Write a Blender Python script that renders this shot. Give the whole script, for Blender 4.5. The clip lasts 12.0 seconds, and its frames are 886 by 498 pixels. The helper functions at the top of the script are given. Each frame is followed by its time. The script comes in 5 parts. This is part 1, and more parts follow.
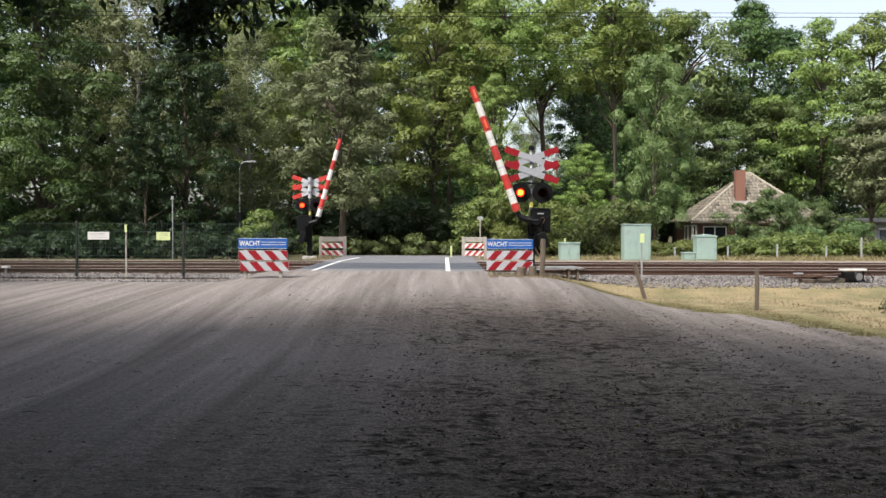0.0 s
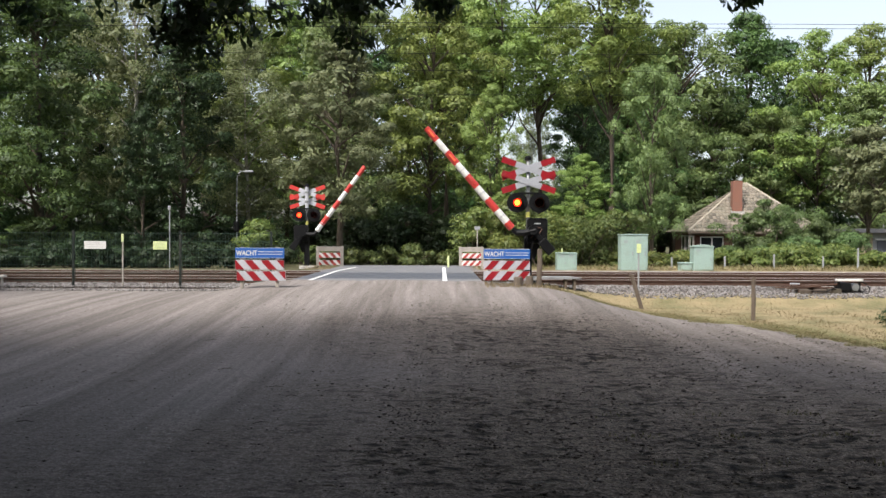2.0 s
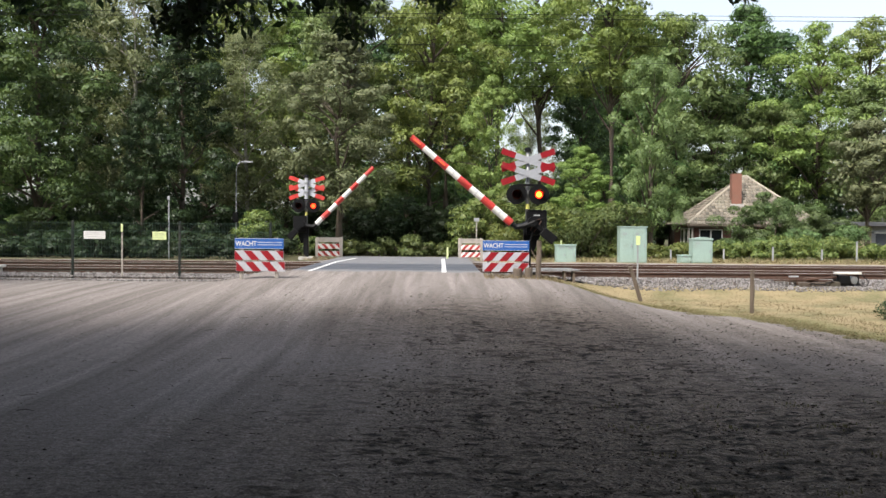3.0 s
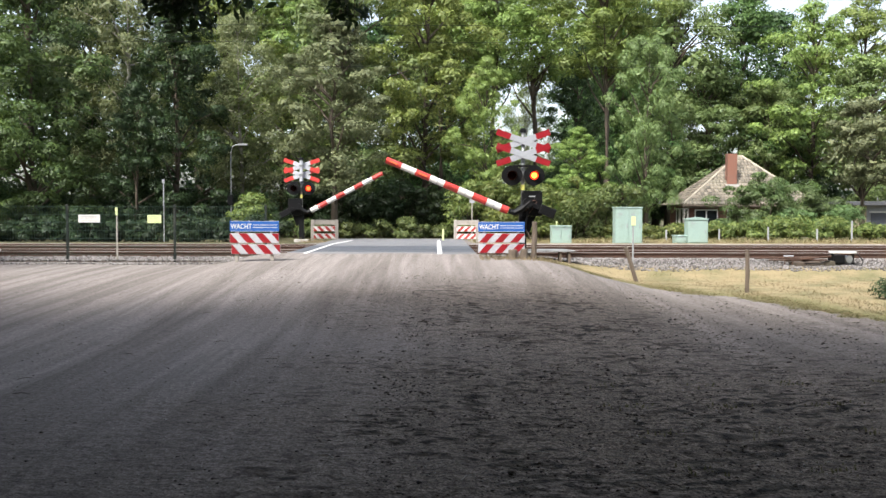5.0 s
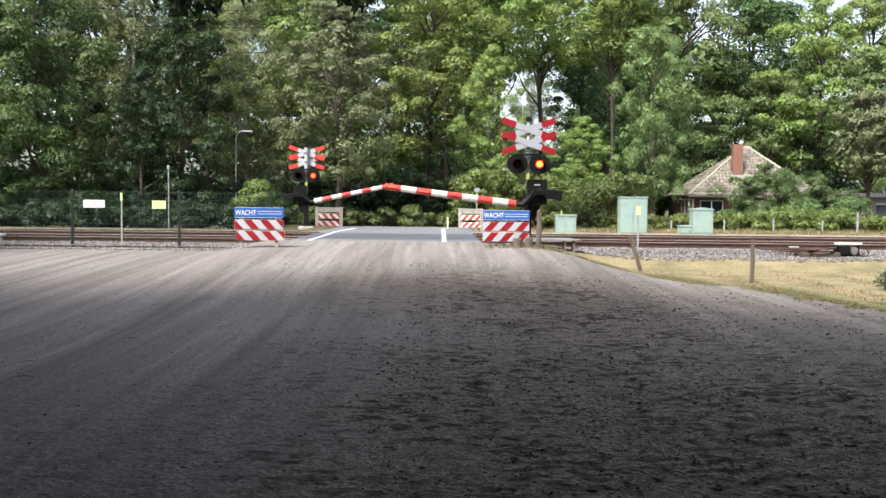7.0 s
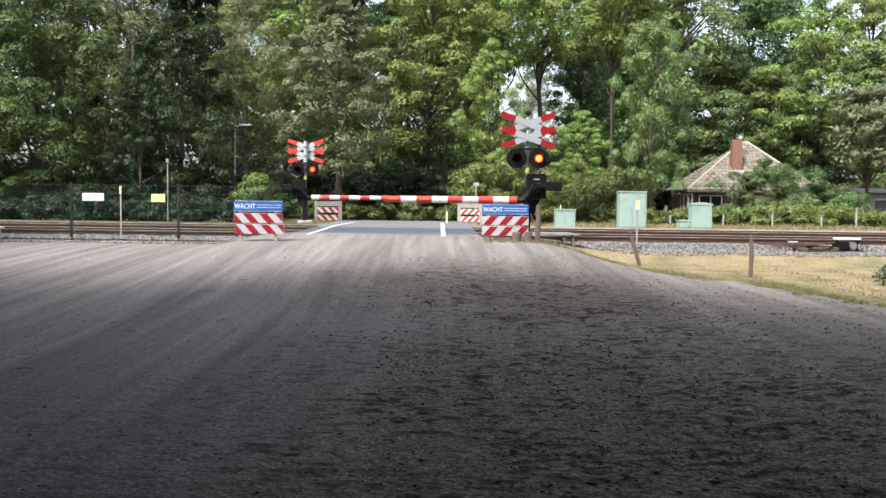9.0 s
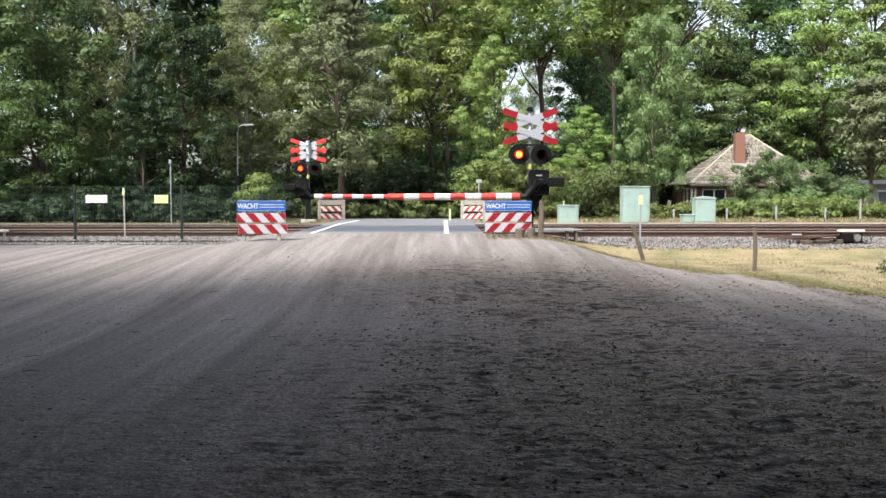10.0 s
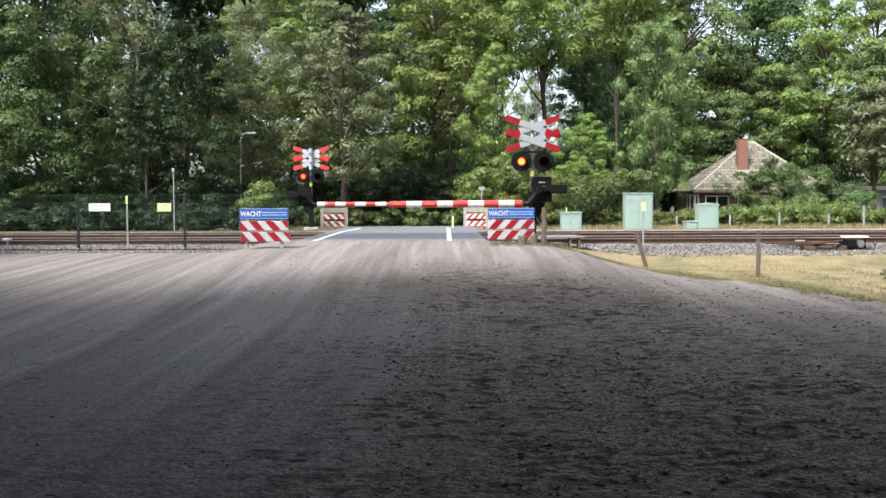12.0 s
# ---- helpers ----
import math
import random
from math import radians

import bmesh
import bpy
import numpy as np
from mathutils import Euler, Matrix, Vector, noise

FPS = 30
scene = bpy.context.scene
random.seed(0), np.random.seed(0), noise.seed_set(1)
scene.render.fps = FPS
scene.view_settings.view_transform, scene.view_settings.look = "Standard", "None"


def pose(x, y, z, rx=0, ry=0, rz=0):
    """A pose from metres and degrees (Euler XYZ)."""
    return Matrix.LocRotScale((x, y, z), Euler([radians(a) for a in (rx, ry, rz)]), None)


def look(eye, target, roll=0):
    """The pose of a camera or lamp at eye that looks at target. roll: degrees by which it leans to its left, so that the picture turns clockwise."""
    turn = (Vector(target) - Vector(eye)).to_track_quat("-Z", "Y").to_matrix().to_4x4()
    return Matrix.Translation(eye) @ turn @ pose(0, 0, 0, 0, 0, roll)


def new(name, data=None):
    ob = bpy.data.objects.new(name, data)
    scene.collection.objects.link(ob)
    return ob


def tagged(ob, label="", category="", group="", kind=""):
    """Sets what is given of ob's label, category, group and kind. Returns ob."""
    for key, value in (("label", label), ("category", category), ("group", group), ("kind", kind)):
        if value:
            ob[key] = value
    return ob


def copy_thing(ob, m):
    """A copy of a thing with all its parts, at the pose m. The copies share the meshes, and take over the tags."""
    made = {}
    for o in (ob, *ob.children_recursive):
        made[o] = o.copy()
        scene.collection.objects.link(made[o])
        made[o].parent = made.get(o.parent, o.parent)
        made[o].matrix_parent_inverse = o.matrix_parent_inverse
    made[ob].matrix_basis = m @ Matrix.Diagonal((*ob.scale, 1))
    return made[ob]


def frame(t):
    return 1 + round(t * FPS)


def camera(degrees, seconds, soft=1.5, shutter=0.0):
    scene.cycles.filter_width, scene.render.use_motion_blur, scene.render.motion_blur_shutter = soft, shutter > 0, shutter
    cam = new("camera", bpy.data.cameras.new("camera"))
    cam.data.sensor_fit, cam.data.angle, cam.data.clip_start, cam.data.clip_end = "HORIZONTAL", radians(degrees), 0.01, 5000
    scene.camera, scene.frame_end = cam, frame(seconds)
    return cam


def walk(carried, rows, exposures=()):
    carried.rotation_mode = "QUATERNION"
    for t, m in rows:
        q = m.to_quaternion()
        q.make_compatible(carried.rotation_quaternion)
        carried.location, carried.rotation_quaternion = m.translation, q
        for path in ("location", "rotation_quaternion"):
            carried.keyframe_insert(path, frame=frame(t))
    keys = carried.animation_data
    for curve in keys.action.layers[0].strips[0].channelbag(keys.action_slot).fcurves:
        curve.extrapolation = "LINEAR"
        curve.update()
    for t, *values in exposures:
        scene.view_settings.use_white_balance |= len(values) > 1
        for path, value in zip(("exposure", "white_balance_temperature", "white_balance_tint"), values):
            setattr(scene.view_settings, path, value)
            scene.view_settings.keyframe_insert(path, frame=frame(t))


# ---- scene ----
cam = camera(50.1, 12.0, soft=1.5)
walk(cam, [
    (0, pose(-0.009, 0.003, 1.528, 88.734, -0.154, 0.068)),
    (0.5, pose(-0.006, 0.015, 1.521, 88.514, -0.188, -0.587)),
    (1, pose(0.004, 0.003, 1.520, 88.725, -0.058, -0.672)),
    (1.5, pose(-0.001, 0.001, 1.529, 89.218, -0.161, -0.389)),
    (2, pose(0.003, -0.002, 1.524, 89.339, -0.241, -0.085)),
    (2.5, pose(-0.007, -0.009, 1.523, 89.179, -0.465, 0.245)),
    (3, pose(-0.004, -0.013, 1.519, 88.831, -0.479, -0.142)),
    (5, pose(0.003, -0.008, 1.510, 87.745, -0.138, -0.402)),
    (5.5, pose(-0.003, 0.002, 1.502, 87.408, -0.270, 0.041)),
    (6, pose(-0.002, -0.004, 1.496, 87.163, 0.038, 0.394)),
    (6.5, pose(0.003, 0.014, 1.490, 87.120, -0.232, 0.098)),
    (8.5, pose(-0.013, -0.007, 1.485, 86.789, -1.173, 0.027)),
    (9, pose(-0.005, 0.003, 1.482, 86.735, -0.746, -0.181)),
    (9.5, pose(0.003, -0.002, 1.485, 86.813, -0.232, -0.158)),
    (10, pose(0.006, 0.003, 1.480, 86.577, 0.023, 0.014)),
    (10.5, pose(0.005, -0.000, 1.477, 86.460, 0.163, 0.292)),
    (11, pose(0.004, -0.002, 1.478, 86.764, 0.132, 0.572)),
    (11.5, pose(0.007, -0.004, 1.481, 87.038, 0.151, 0.496)),
    (12, pose(0.013, 0.009, 1.471, 87.041, 0.211, 0.193)),
], exposures=[(0, 0.84, 6650, 10), (3, 0.97, 6650, 10), (5, 1.3, 6550, 9), (6.5, 1.33, 6500, 9), (8.5, 1.25, 6450, 9), (10.5, 1.33, 6400, 9), (12, 1.24, 6330, 9)])

# ---- light ----
SUN_FROM = Vector((-0.46, -0.64, 0.97)).normalized()
world = bpy.data.worlds.new("sky")
scene.world = world
world.use_nodes = True
sky = world.node_tree.nodes.new("ShaderNodeTexSky")
sky.sky_type = "NISHITA"
sky.sun_disc = False
sky.sun_elevation = math.asin(SUN_FROM.z)
sky.sun_rotation = math.atan2(SUN_FROM.x, SUN_FROM.y)
sky.dust_density = 3.0
sky.air_density = 1.0
haze = world.node_tree.nodes.new("ShaderNodeHueSaturation")
haze.inputs["Saturation"].default_value = 0.58  # thin high cloud
world.node_tree.links.new(sky.outputs[0], haze.inputs["Color"])
world.node_tree.links.new(haze.outputs[0], world.node_tree.nodes["Background"].inputs[0])
world.node_tree.nodes["Background"].inputs[1].default_value = 0.145
sun_data = bpy.data.lights.new("sun", "SUN")
sun_data.energy, sun_data.angle, sun_data.color = 3.1, radians(13.0), (1.0, 0.975, 0.945)
sun = new("sun", sun_data)
sun.matrix_world = look(SUN_FROM * 60, (0, 0, 0))

# ---- materials ----


def mat(name):
    m = bpy.data.materials.new(name)
    m.use_nodes = True
    return m, m.node_tree.nodes, m.node_tree.links, m.node_tree.nodes["Principled BSDF"]


def noise_ramp(n, l, scale, c1, c2, detail=6, lo=0.35, hi=0.65, stretch=(1, 1, 1), coords="Object"):
    tc = n.new("ShaderNodeTexCoord")
    mp = n.new("ShaderNodeMapping")
    mp.inputs["Scale"].default_value = stretch
    l.new(tc.outputs[coords], mp.inputs[0])
    nz = n.new("ShaderNodeTexNoise")
    nz.inputs["Scale"].default_value = scale
    nz.inputs["Detail"].default_value = detail
    l.new(mp.outputs[0], nz.inputs["Vector"])
    rp = n.new("ShaderNodeValToRGB")
    rp.color_ramp.elements[0].position, rp.color_ramp.elements[1].position = lo, hi
    rp.color_ramp.elements[0].color = (*c1, 1)
    rp.color_ramp.elements[1].color = (*c2, 1)
    l.new(nz.outputs["Fac"], rp.inputs[0])
    return nz, rp


def mix(n, l, a, b, fac, mode="MIX"):
    x = n.new("ShaderNodeMix")
    x.data_type, x.blend_type = "RGBA", mode
    for sock, v in ((x.inputs[6], a), (x.inputs[7], b), (x.inputs[0], fac)):
        if isinstance(v, (int, float)):
            sock.default_value = v
        elif isinstance(v, tuple):
            sock.default_value = (*v, 1)
        else:
            l.new(v, sock)
    return x.outputs[2]


def math_node(n, l, op, a, b=0.0, clamp=False):
    x = n.new("ShaderNodeMath")
    x.operation, x.use_clamp = op, clamp
    for sock, v in ((x.inputs[0], a), (x.inputs[1], b)):
        if isinstance(v, (int, float)):
            sock.default_value = v
        else:
            l.new(v, sock)
    return x.outputs[0]


def bump(n, l, b, height, strength, distance=0.02):
    x = n.new("ShaderNodeBump")
    x.inputs["Strength"].default_value = strength
    x.inputs["Distance"].default_value = distance
    l.new(height, x.inputs["Height"])
    l.new(x.outputs[0], b.inputs["Normal"])


def worn(name, colour, rough=0.6, metal=0.0, dirt=(0.12, 0.10, 0.08), amount=0.35, scale=5.0, grain=60.0, relief=0.15, gloss=0.5):
    """Paint, metal, wood or stone with grime at two scales."""
    m, n, l, b = mat(name)
    dark = tuple(c * 0.78 for c in colour)
    nz, fine = noise_ramp(n, l, grain, dark, colour, 4)
    nz2, big = noise_ramp(n, l, scale, (0, 0, 0), (1, 1, 1), 5, 0.5, 0.8)
    fac = math_node(n, l, "MULTIPLY", big.outputs[0], amount)
    l.new(mix(n, l, fine.outputs[0], dirt, fac), b.inputs["Base Color"])
    b.inputs["Roughness"].default_value, b.inputs["Metallic"].default_value = rough, metal
    b.inputs["Specular IOR Level"].default_value = gloss
    bump(n, l, b, nz.outputs["Fac"], relief, 0.004)
    return m


def leaf_mat(name, c1, c2, shine=0.5, through_light=0.35):
    m, n, l, b = mat(name)
    geo = n.new("ShaderNodeNewGeometry")
    info = n.new("ShaderNodeObjectInfo")
    rp = n.new("ShaderNodeValToRGB")
    rp.color_ramp.elements[0].color, rp.color_ramp.elements[1].color = (*c1, 1), (*c2, 1)
    l.new(geo.outputs["Random Per Island"], rp.inputs[0])
    hsv = n.new("ShaderNodeHueSaturation")
    l.new(rp.outputs[0], hsv.inputs["Color"])
    l.new(math_node(n, l, "ADD", math_node(n, l, "MULTIPLY", info.outputs["Random"], 0.035), 0.4825), hsv.inputs["Hue"])
    l.new(math_node(n, l, "ADD", math_node(n, l, "MULTIPLY", info.outputs["Random"], 0.35), 0.82), hsv.inputs["Value"])
    l.new(hsv.outputs[0], b.inputs["Base Color"])
    b.inputs["Roughness"].default_value = shine
    b.inputs["Specular IOR Level"].default_value = 0.35
    tr = n.new("ShaderNodeBsdfTranslucent")
    l.new(mix(n, l, hsv.outputs[0], (1.0, 0.95, 0.35), 0.5, "MULTIPLY"), tr.inputs[0])
    ms = n.new("ShaderNodeMixShader")
    ms.inputs[0].default_value = through_light
    l.new(b.outputs[0], ms.inputs[1])
    l.new(tr.outputs[0], ms.inputs[2])
    l.new(ms.outputs[0], n["Material Output"].inputs[0])
    return m


def glow(name, colour, strength):
    m, n, l, b = mat(name)
    b.inputs["Base Color"].default_value = (*colour, 1)
    b.inputs["Emission Color"].default_value = (*colour, 1)
    b.inputs["Emission Strength"].default_value = strength
    return m


RED = worn("red_paint", (0.50, 0.040, 0.032), 0.45, amount=0.25)
DEEP_RED = worn("red_reflective_sheet", (0.27, 0.008, 0.015), 0.4, amount=0.2)
BOARD_RED = worn("faded_red_sheet", (0.42, 0.045, 0.04), 0.5, amount=0.3)
WHITE = worn("white_paint", (0.70, 0.69, 0.66), 0.5, amount=0.3)
GREY_WHITE = worn("white_reflective_sheet", (0.44, 0.455, 0.49), 0.45, amount=0.25)
# greyer white for the near cross, its shade put into the colour
SHADED_CROSS_WHITE = worn("shaded_cross_sheet", (0.34, 0.355, 0.385), 0.45, amount=0.25)
BLUE = worn("blue_sheet", (0.014, 0.105, 0.40), 0.4, amount=0.15)
BLACK = worn("black_enamel", (0.005, 0.0053, 0.006), 0.5, amount=0.2, dirt=(0.015, 0.014, 0.013), gloss=0.2)
GALV = worn("galvanised_steel", (0.28, 0.29, 0.29), 0.5, 0.6)
GREY_PAINT = worn("grey_paint", (0.3, 0.31, 0.32), 0.6)
YELLOW = worn("yellow_paint", (0.60, 0.58, 0.14), 0.5, amount=0.3)
PALE_YELLOW = worn("pale_yellow_sheet", (0.62, 0.70, 0.34), 0.5, amount=0.2)
GREEN_CAB = worn("pale_green_paint", (0.29, 0.395, 0.35), 0.5, amount=0.4, dirt=(0.2, 0.22, 0.17), scale=3)
FENCE_WIRE = worn("green_fence_wire", (0.034, 0.070, 0.055), 0.5)
DARK_GREEN = worn("dark_green_coating", (0.008, 0.015, 0.012), 0.5)
WOOD = worn("weathered_wood", (0.13, 0.10, 0.075), 0.85, amount=0.6, relief=0.5)
GREY_WOOD = worn("grey_timber", (0.36, 0.33, 0.29), 0.85, amount=0.5, relief=0.5)
CONCRETE = worn("concrete", (0.40, 0.385, 0.36), 0.9, amount=0.5, relief=0.5)
BARK = worn("bark", (0.085, 0.065, 0.048), 0.95, amount=0.6, dirt=(0.05, 0.06, 0.035), scale=2, grain=25, relief=0.9)
BIRCH_BARK = worn("pale_bark", (0.34, 0.32, 0.28), 0.9, amount=0.8, dirt=(0.06, 0.05, 0.045), scale=3, grain=20, relief=0.8)
RUST = worn("rusty_rail_side", (0.085, 0.045, 0.03), 0.85, 0.2, amount=0.5, relief=0.5)
RAIL_TOP = worn("polished_rail_head", (0.48, 0.45, 0.43), 0.55, 0.35, amount=0.15)
SLEEPER = worn("sleeper_concrete", (0.26, 0.21, 0.17), 0.9, amount=0.6)
LENS_DARK = worn("dark_red_glass", (0.014, 0.002, 0.003), 0.15, amount=0.1)
LAMP_CORE = glow("lit_amber_core", (1.0, 0.33, 0.03), 3.0)
LAMP_FAR = glow("lit_red_core", (1.0, 0.10, 0.02), 2.2)
BOOM_LAMP = glow("lit_orange_boom_light", (0.85, 0.13, 0.05), 0.05)
LAMP_RIM = glow("lit_red_rim", (1.0, 0.03, 0.012), 1.2)
PANEL = worn("crossing_panel", (0.075, 0.082, 0.096), 0.7, amount=0.35, dirt=(0.11, 0.108, 0.11), scale=1.5, grain=90, relief=0.4)
ASPHALT = worn("asphalt", (0.15, 0.152, 0.16), 0.85, amount=0.5, dirt=(0.24, 0.22, 0.2), scale=1.2, grain=120, relief=0.4)
MARKING = worn("road_marking", (0.75, 0.75, 0.73), 0.7, amount=0.35)
RIDGE = worn("pale_ridge_tile", (0.36, 0.32, 0.25), 0.9, amount=0.5, dirt=(0.2, 0.19, 0.13), scale=2)
BRICK = worn("red_brick", (0.225, 0.102, 0.070), 0.9, amount=0.4)
DARK_WALL = worn("dark_red_brick", (0.15, 0.065, 0.05), 0.9, amount=0.4)
DARK_FELT = worn("dark_roof_felt", (0.085, 0.088, 0.095), 0.8, amount=0.4)
SLATE_DOOR = worn("slate_grey_paint", (0.06, 0.066, 0.08), 0.6, amount=0.2)
PALE_RENDER = worn("pale_sand_render", (0.42, 0.34, 0.23), 0.9, amount=0.3)
DARK_GLASS = worn("window_glass", (0.02, 0.024, 0.028), 0.08, amount=0.05)
OAK = leaf_mat("oak_leaf", (0.036, 0.080, 0.025), (0.140, 0.228, 0.072))
DARK_LEAF = leaf_mat("dark_leaf", (0.018, 0.046, 0.017), (0.092, 0.158, 0.056))
LIGHT_LEAF = leaf_mat("light_leaf", (0.106, 0.163, 0.041), (0.292, 0.37, 0.110))
PINE_LEAF = leaf_mat("pine_needle", (0.085, 0.108, 0.052), (0.19, 0.21, 0.10), 0.6, 0.15)
SOFT_LEAF = leaf_mat("soft_green_leaf", (0.100, 0.160, 0.056), (0.225, 0.310, 0.118))
BIRCH_LEAF = leaf_mat("birch_leaf", (0.11, 0.135, 0.06), (0.22, 0.245, 0.12))
# leaf green lowered so that its colour stands in for shade
SHADE_LEAF = leaf_mat("shaded_green_leaf", (0.012, 0.032, 0.012), (0.060, 0.104, 0.038))
# dark leaf with the shade under the wood put into its colour
SHADED_SHRUB_LEAF = leaf_mat("shaded_shrub_leaf", (0.012, 0.028, 0.011), (0.040, 0.066, 0.024))
SHRUB_LEAF = leaf_mat("shrub_leaf", (0.05, 0.082, 0.026), (0.165, 0.195, 0.066))
HEDGE_LEAF = leaf_mat("hedge_leaf", (0.075, 0.120, 0.032), (0.215, 0.25, 0.075))
GARDEN_LEAF = leaf_mat("garden_bush_leaf", (0.06, 0.105, 0.040), (0.165, 0.235, 0.088))
GRASS_BLADE = leaf_mat("dry_grass_blade", (0.165, 0.132, 0.070), (0.275, 0.225, 0.128), 0.7, 0.2)
GREEN_BLADE = leaf_mat("green_grass_blade", (0.13, 0.135, 0.058), (0.25, 0.225, 0.105), 0.7, 0.2)


def ground_mat():
    m, n, l, b = mat("ground_earth")
    at = n.new("ShaderNodeAttribute")
    at.attribute_name = "cover"
    sep = n.new("ShaderNodeSeparateColor")
    l.new(at.outputs["Color"], sep.inputs[0])
    # dirt: grey loam with wheel streaks along the road
    streak, streak_c = noise_ramp(n, l, 1.6, (0.204, 0.181, 0.165), (0.270, 0.242, 0.224), 5, 0.3, 0.7, (1, 0.05, 1))
    thin, thin_c = noise_ramp(n, l, 9, (0.88, 0.875, 0.87), (1.08, 1.08, 1.08), 4, 0.36, 0.64, (1, 0.015, 1))
    wheel, wheel_c = noise_ramp(n, l, 3.6, (0.80, 0.79, 0.78), (1.10, 1.10, 1.105), 3, 0.38, 0.60, (1, 0.012, 1))
    fine, fine_c = noise_ramp(n, l, 24, (0.5, 0.49, 0.48), (1.18, 1.18, 1.18), 10, 0.38, 0.62)
    dirt = mix(n, l, streak_c.outputs[0], thin_c.outputs[0], math_node(n, l, "SUBTRACT", 1.0, sep.outputs[1]), "MULTIPLY")
    dirt = mix(n, l, dirt, wheel_c.outputs[0], math_node(n, l, "SUBTRACT", 1.0, sep.outputs[1]), "MULTIPLY")
    dirt = mix(n, l, dirt, fine_c.outputs[0], math_node(n, l, "ADD", math_node(n, l, "MULTIPLY", sep.outputs[1], 0.5), 0.45), "MULTIPLY")
    speck, speck_c = noise_ramp(n, l, 75, (0.36, 0.35, 0.34), (1.25, 1.25, 1.25), 6, 0.36, 0.62)
    dirt = mix(n, l, dirt, speck_c.outputs[0], math_node(n, l, "ADD", math_node(n, l, "MULTIPLY", sep.outputs[1], 0.45), 0.55), "MULTIPLY")
    # loose soil is browner than the driven lane
    dirt = mix(n, l, dirt, (1.13, 1.03, 0.88), sep.outputs[1], "MULTIPLY")
    # dark crumbled litter in patches; towards the camera its mask also paints shade
    humus_n, humus_and_shade = noise_ramp(n, l, 11, (0.014, 0.011, 0.008), (0.115, 0.094, 0.070), 9, 0.40, 0.64, (1, 1, 1))
    patch_n, patch = noise_ramp(n, l, 1.3, (0, 0, 0), (1, 1, 1), 12, 0.42, 0.60, (1.0, 0.8, 1))
    crumb_n, crumb = noise_ramp(n, l, 8.5, (0, 0, 0), (1, 1, 1), 14, 0.48, 0.58, (0.62, 1.0, 1))
    hfac = math_node(n, l, "MULTIPLY", sep.outputs[1], math_node(n, l, "MULTIPLY", math_node(n, l, "ADD", math_node(n, l, "MULTIPLY", patch.outputs[0], 0.95), 0.36), math_node(n, l, "ADD", math_node(n, l, "MULTIPLY", crumb.outputs[0], 1.2), 0.08)), True)
    dirt = mix(n, l, dirt, humus_and_shade.outputs[0], hfac)
    # dry grass
    g1, grass = noise_ramp(n, l, 14, (0.142, 0.110, 0.063), (0.268, 0.214, 0.125), 8, 0.3, 0.7)
    g2, green = noise_ramp(n, l, 1.1, (0.112, 0.118, 0.050), (0.290, 0.234, 0.130), 5, 0.36, 0.56)
    grass_c = mix(n, l, grass.outputs[0], green.outputs[0], 0.58)
    v1, verge_c = noise_ramp(n, l, 9, (0.085, 0.100, 0.036), (0.215, 0.20, 0.085), 8, 0.35, 0.65)
    grass_c = mix(n, l, grass_c, verge_c.outputs[0], math_node(n, l, "MULTIPLY", at.outputs["Alpha"], 0.85))
    edge = math_node(n, l, "ADD", sep.outputs[0], math_node(n, l, "MULTIPLY", math_node(n, l, "SUBTRACT", fine.outputs["Fac"], 0.5), 0.9))
    edge = math_node(n, l, "MULTIPLY", math_node(n, l, "SUBTRACT", edge, 0.42), 6, True)
    col = mix(n, l, dirt, grass_c, edge)
    # woodland floor
    f1, floor = noise_ramp(n, l, 6, (0.035, 0.035, 0.018), (0.11, 0.10, 0.05), 8)
    col = mix(n, l, col, floor.outputs[0], sep.outputs[2])
    l.new(col, b.inputs["Base Color"])
    b.inputs["Roughness"].default_value = 0.95
    b.inputs["Specular IOR Level"].default_value = 0.2
    rough_part = math_node(n, l, "MULTIPLY", math_node(n, l, "ADD", fine.outputs["Fac"], crumb_n.outputs["Fac"]), math_node(n, l, "ADD", math_node(n, l, "MULTIPLY", sep.outputs[1], 0.8), 0.2))
    smooth_part = math_node(n, l, "MULTIPLY", thin.outputs["Fac"], math_node(n, l, "SUBTRACT", 0.25, math_node(n, l, "MULTIPLY", sep.outputs[1], 0.2)))
    bump(n, l, b, math_node(n, l, "ADD", rough_part, smooth_part), 0.9, 0.06)
    return m


GROUND = ground_mat()


def ballast_mat():
    m, n, l, b = mat("ballast_stone")
    geo = n.new("ShaderNodeNewGeometry")
    rp = n.new("ShaderNodeValToRGB")
    e = rp.color_ramp.elements
    e[0].color, e[1].color = (0.055, 0.051, 0.050, 1), (0.33, 0.315, 0.305, 1)
    e.new(0.5).color = (0.175, 0.156, 0.145, 1)
    l.new(geo.outputs["Random Per Island"], rp.inputs[0])
    nz, gr = noise_ramp(n, l, 40, (0.7, 0.7, 0.7), (1.1, 1.1, 1.1), 4)
    l.new(mix(n, l, rp.outputs[0], gr.outputs[0], 1.0, "MULTIPLY"), b.inputs["Base Color"])
    b.inputs["Roughness"].default_value = 0.9
    return m


BALLAST = ballast_mat()


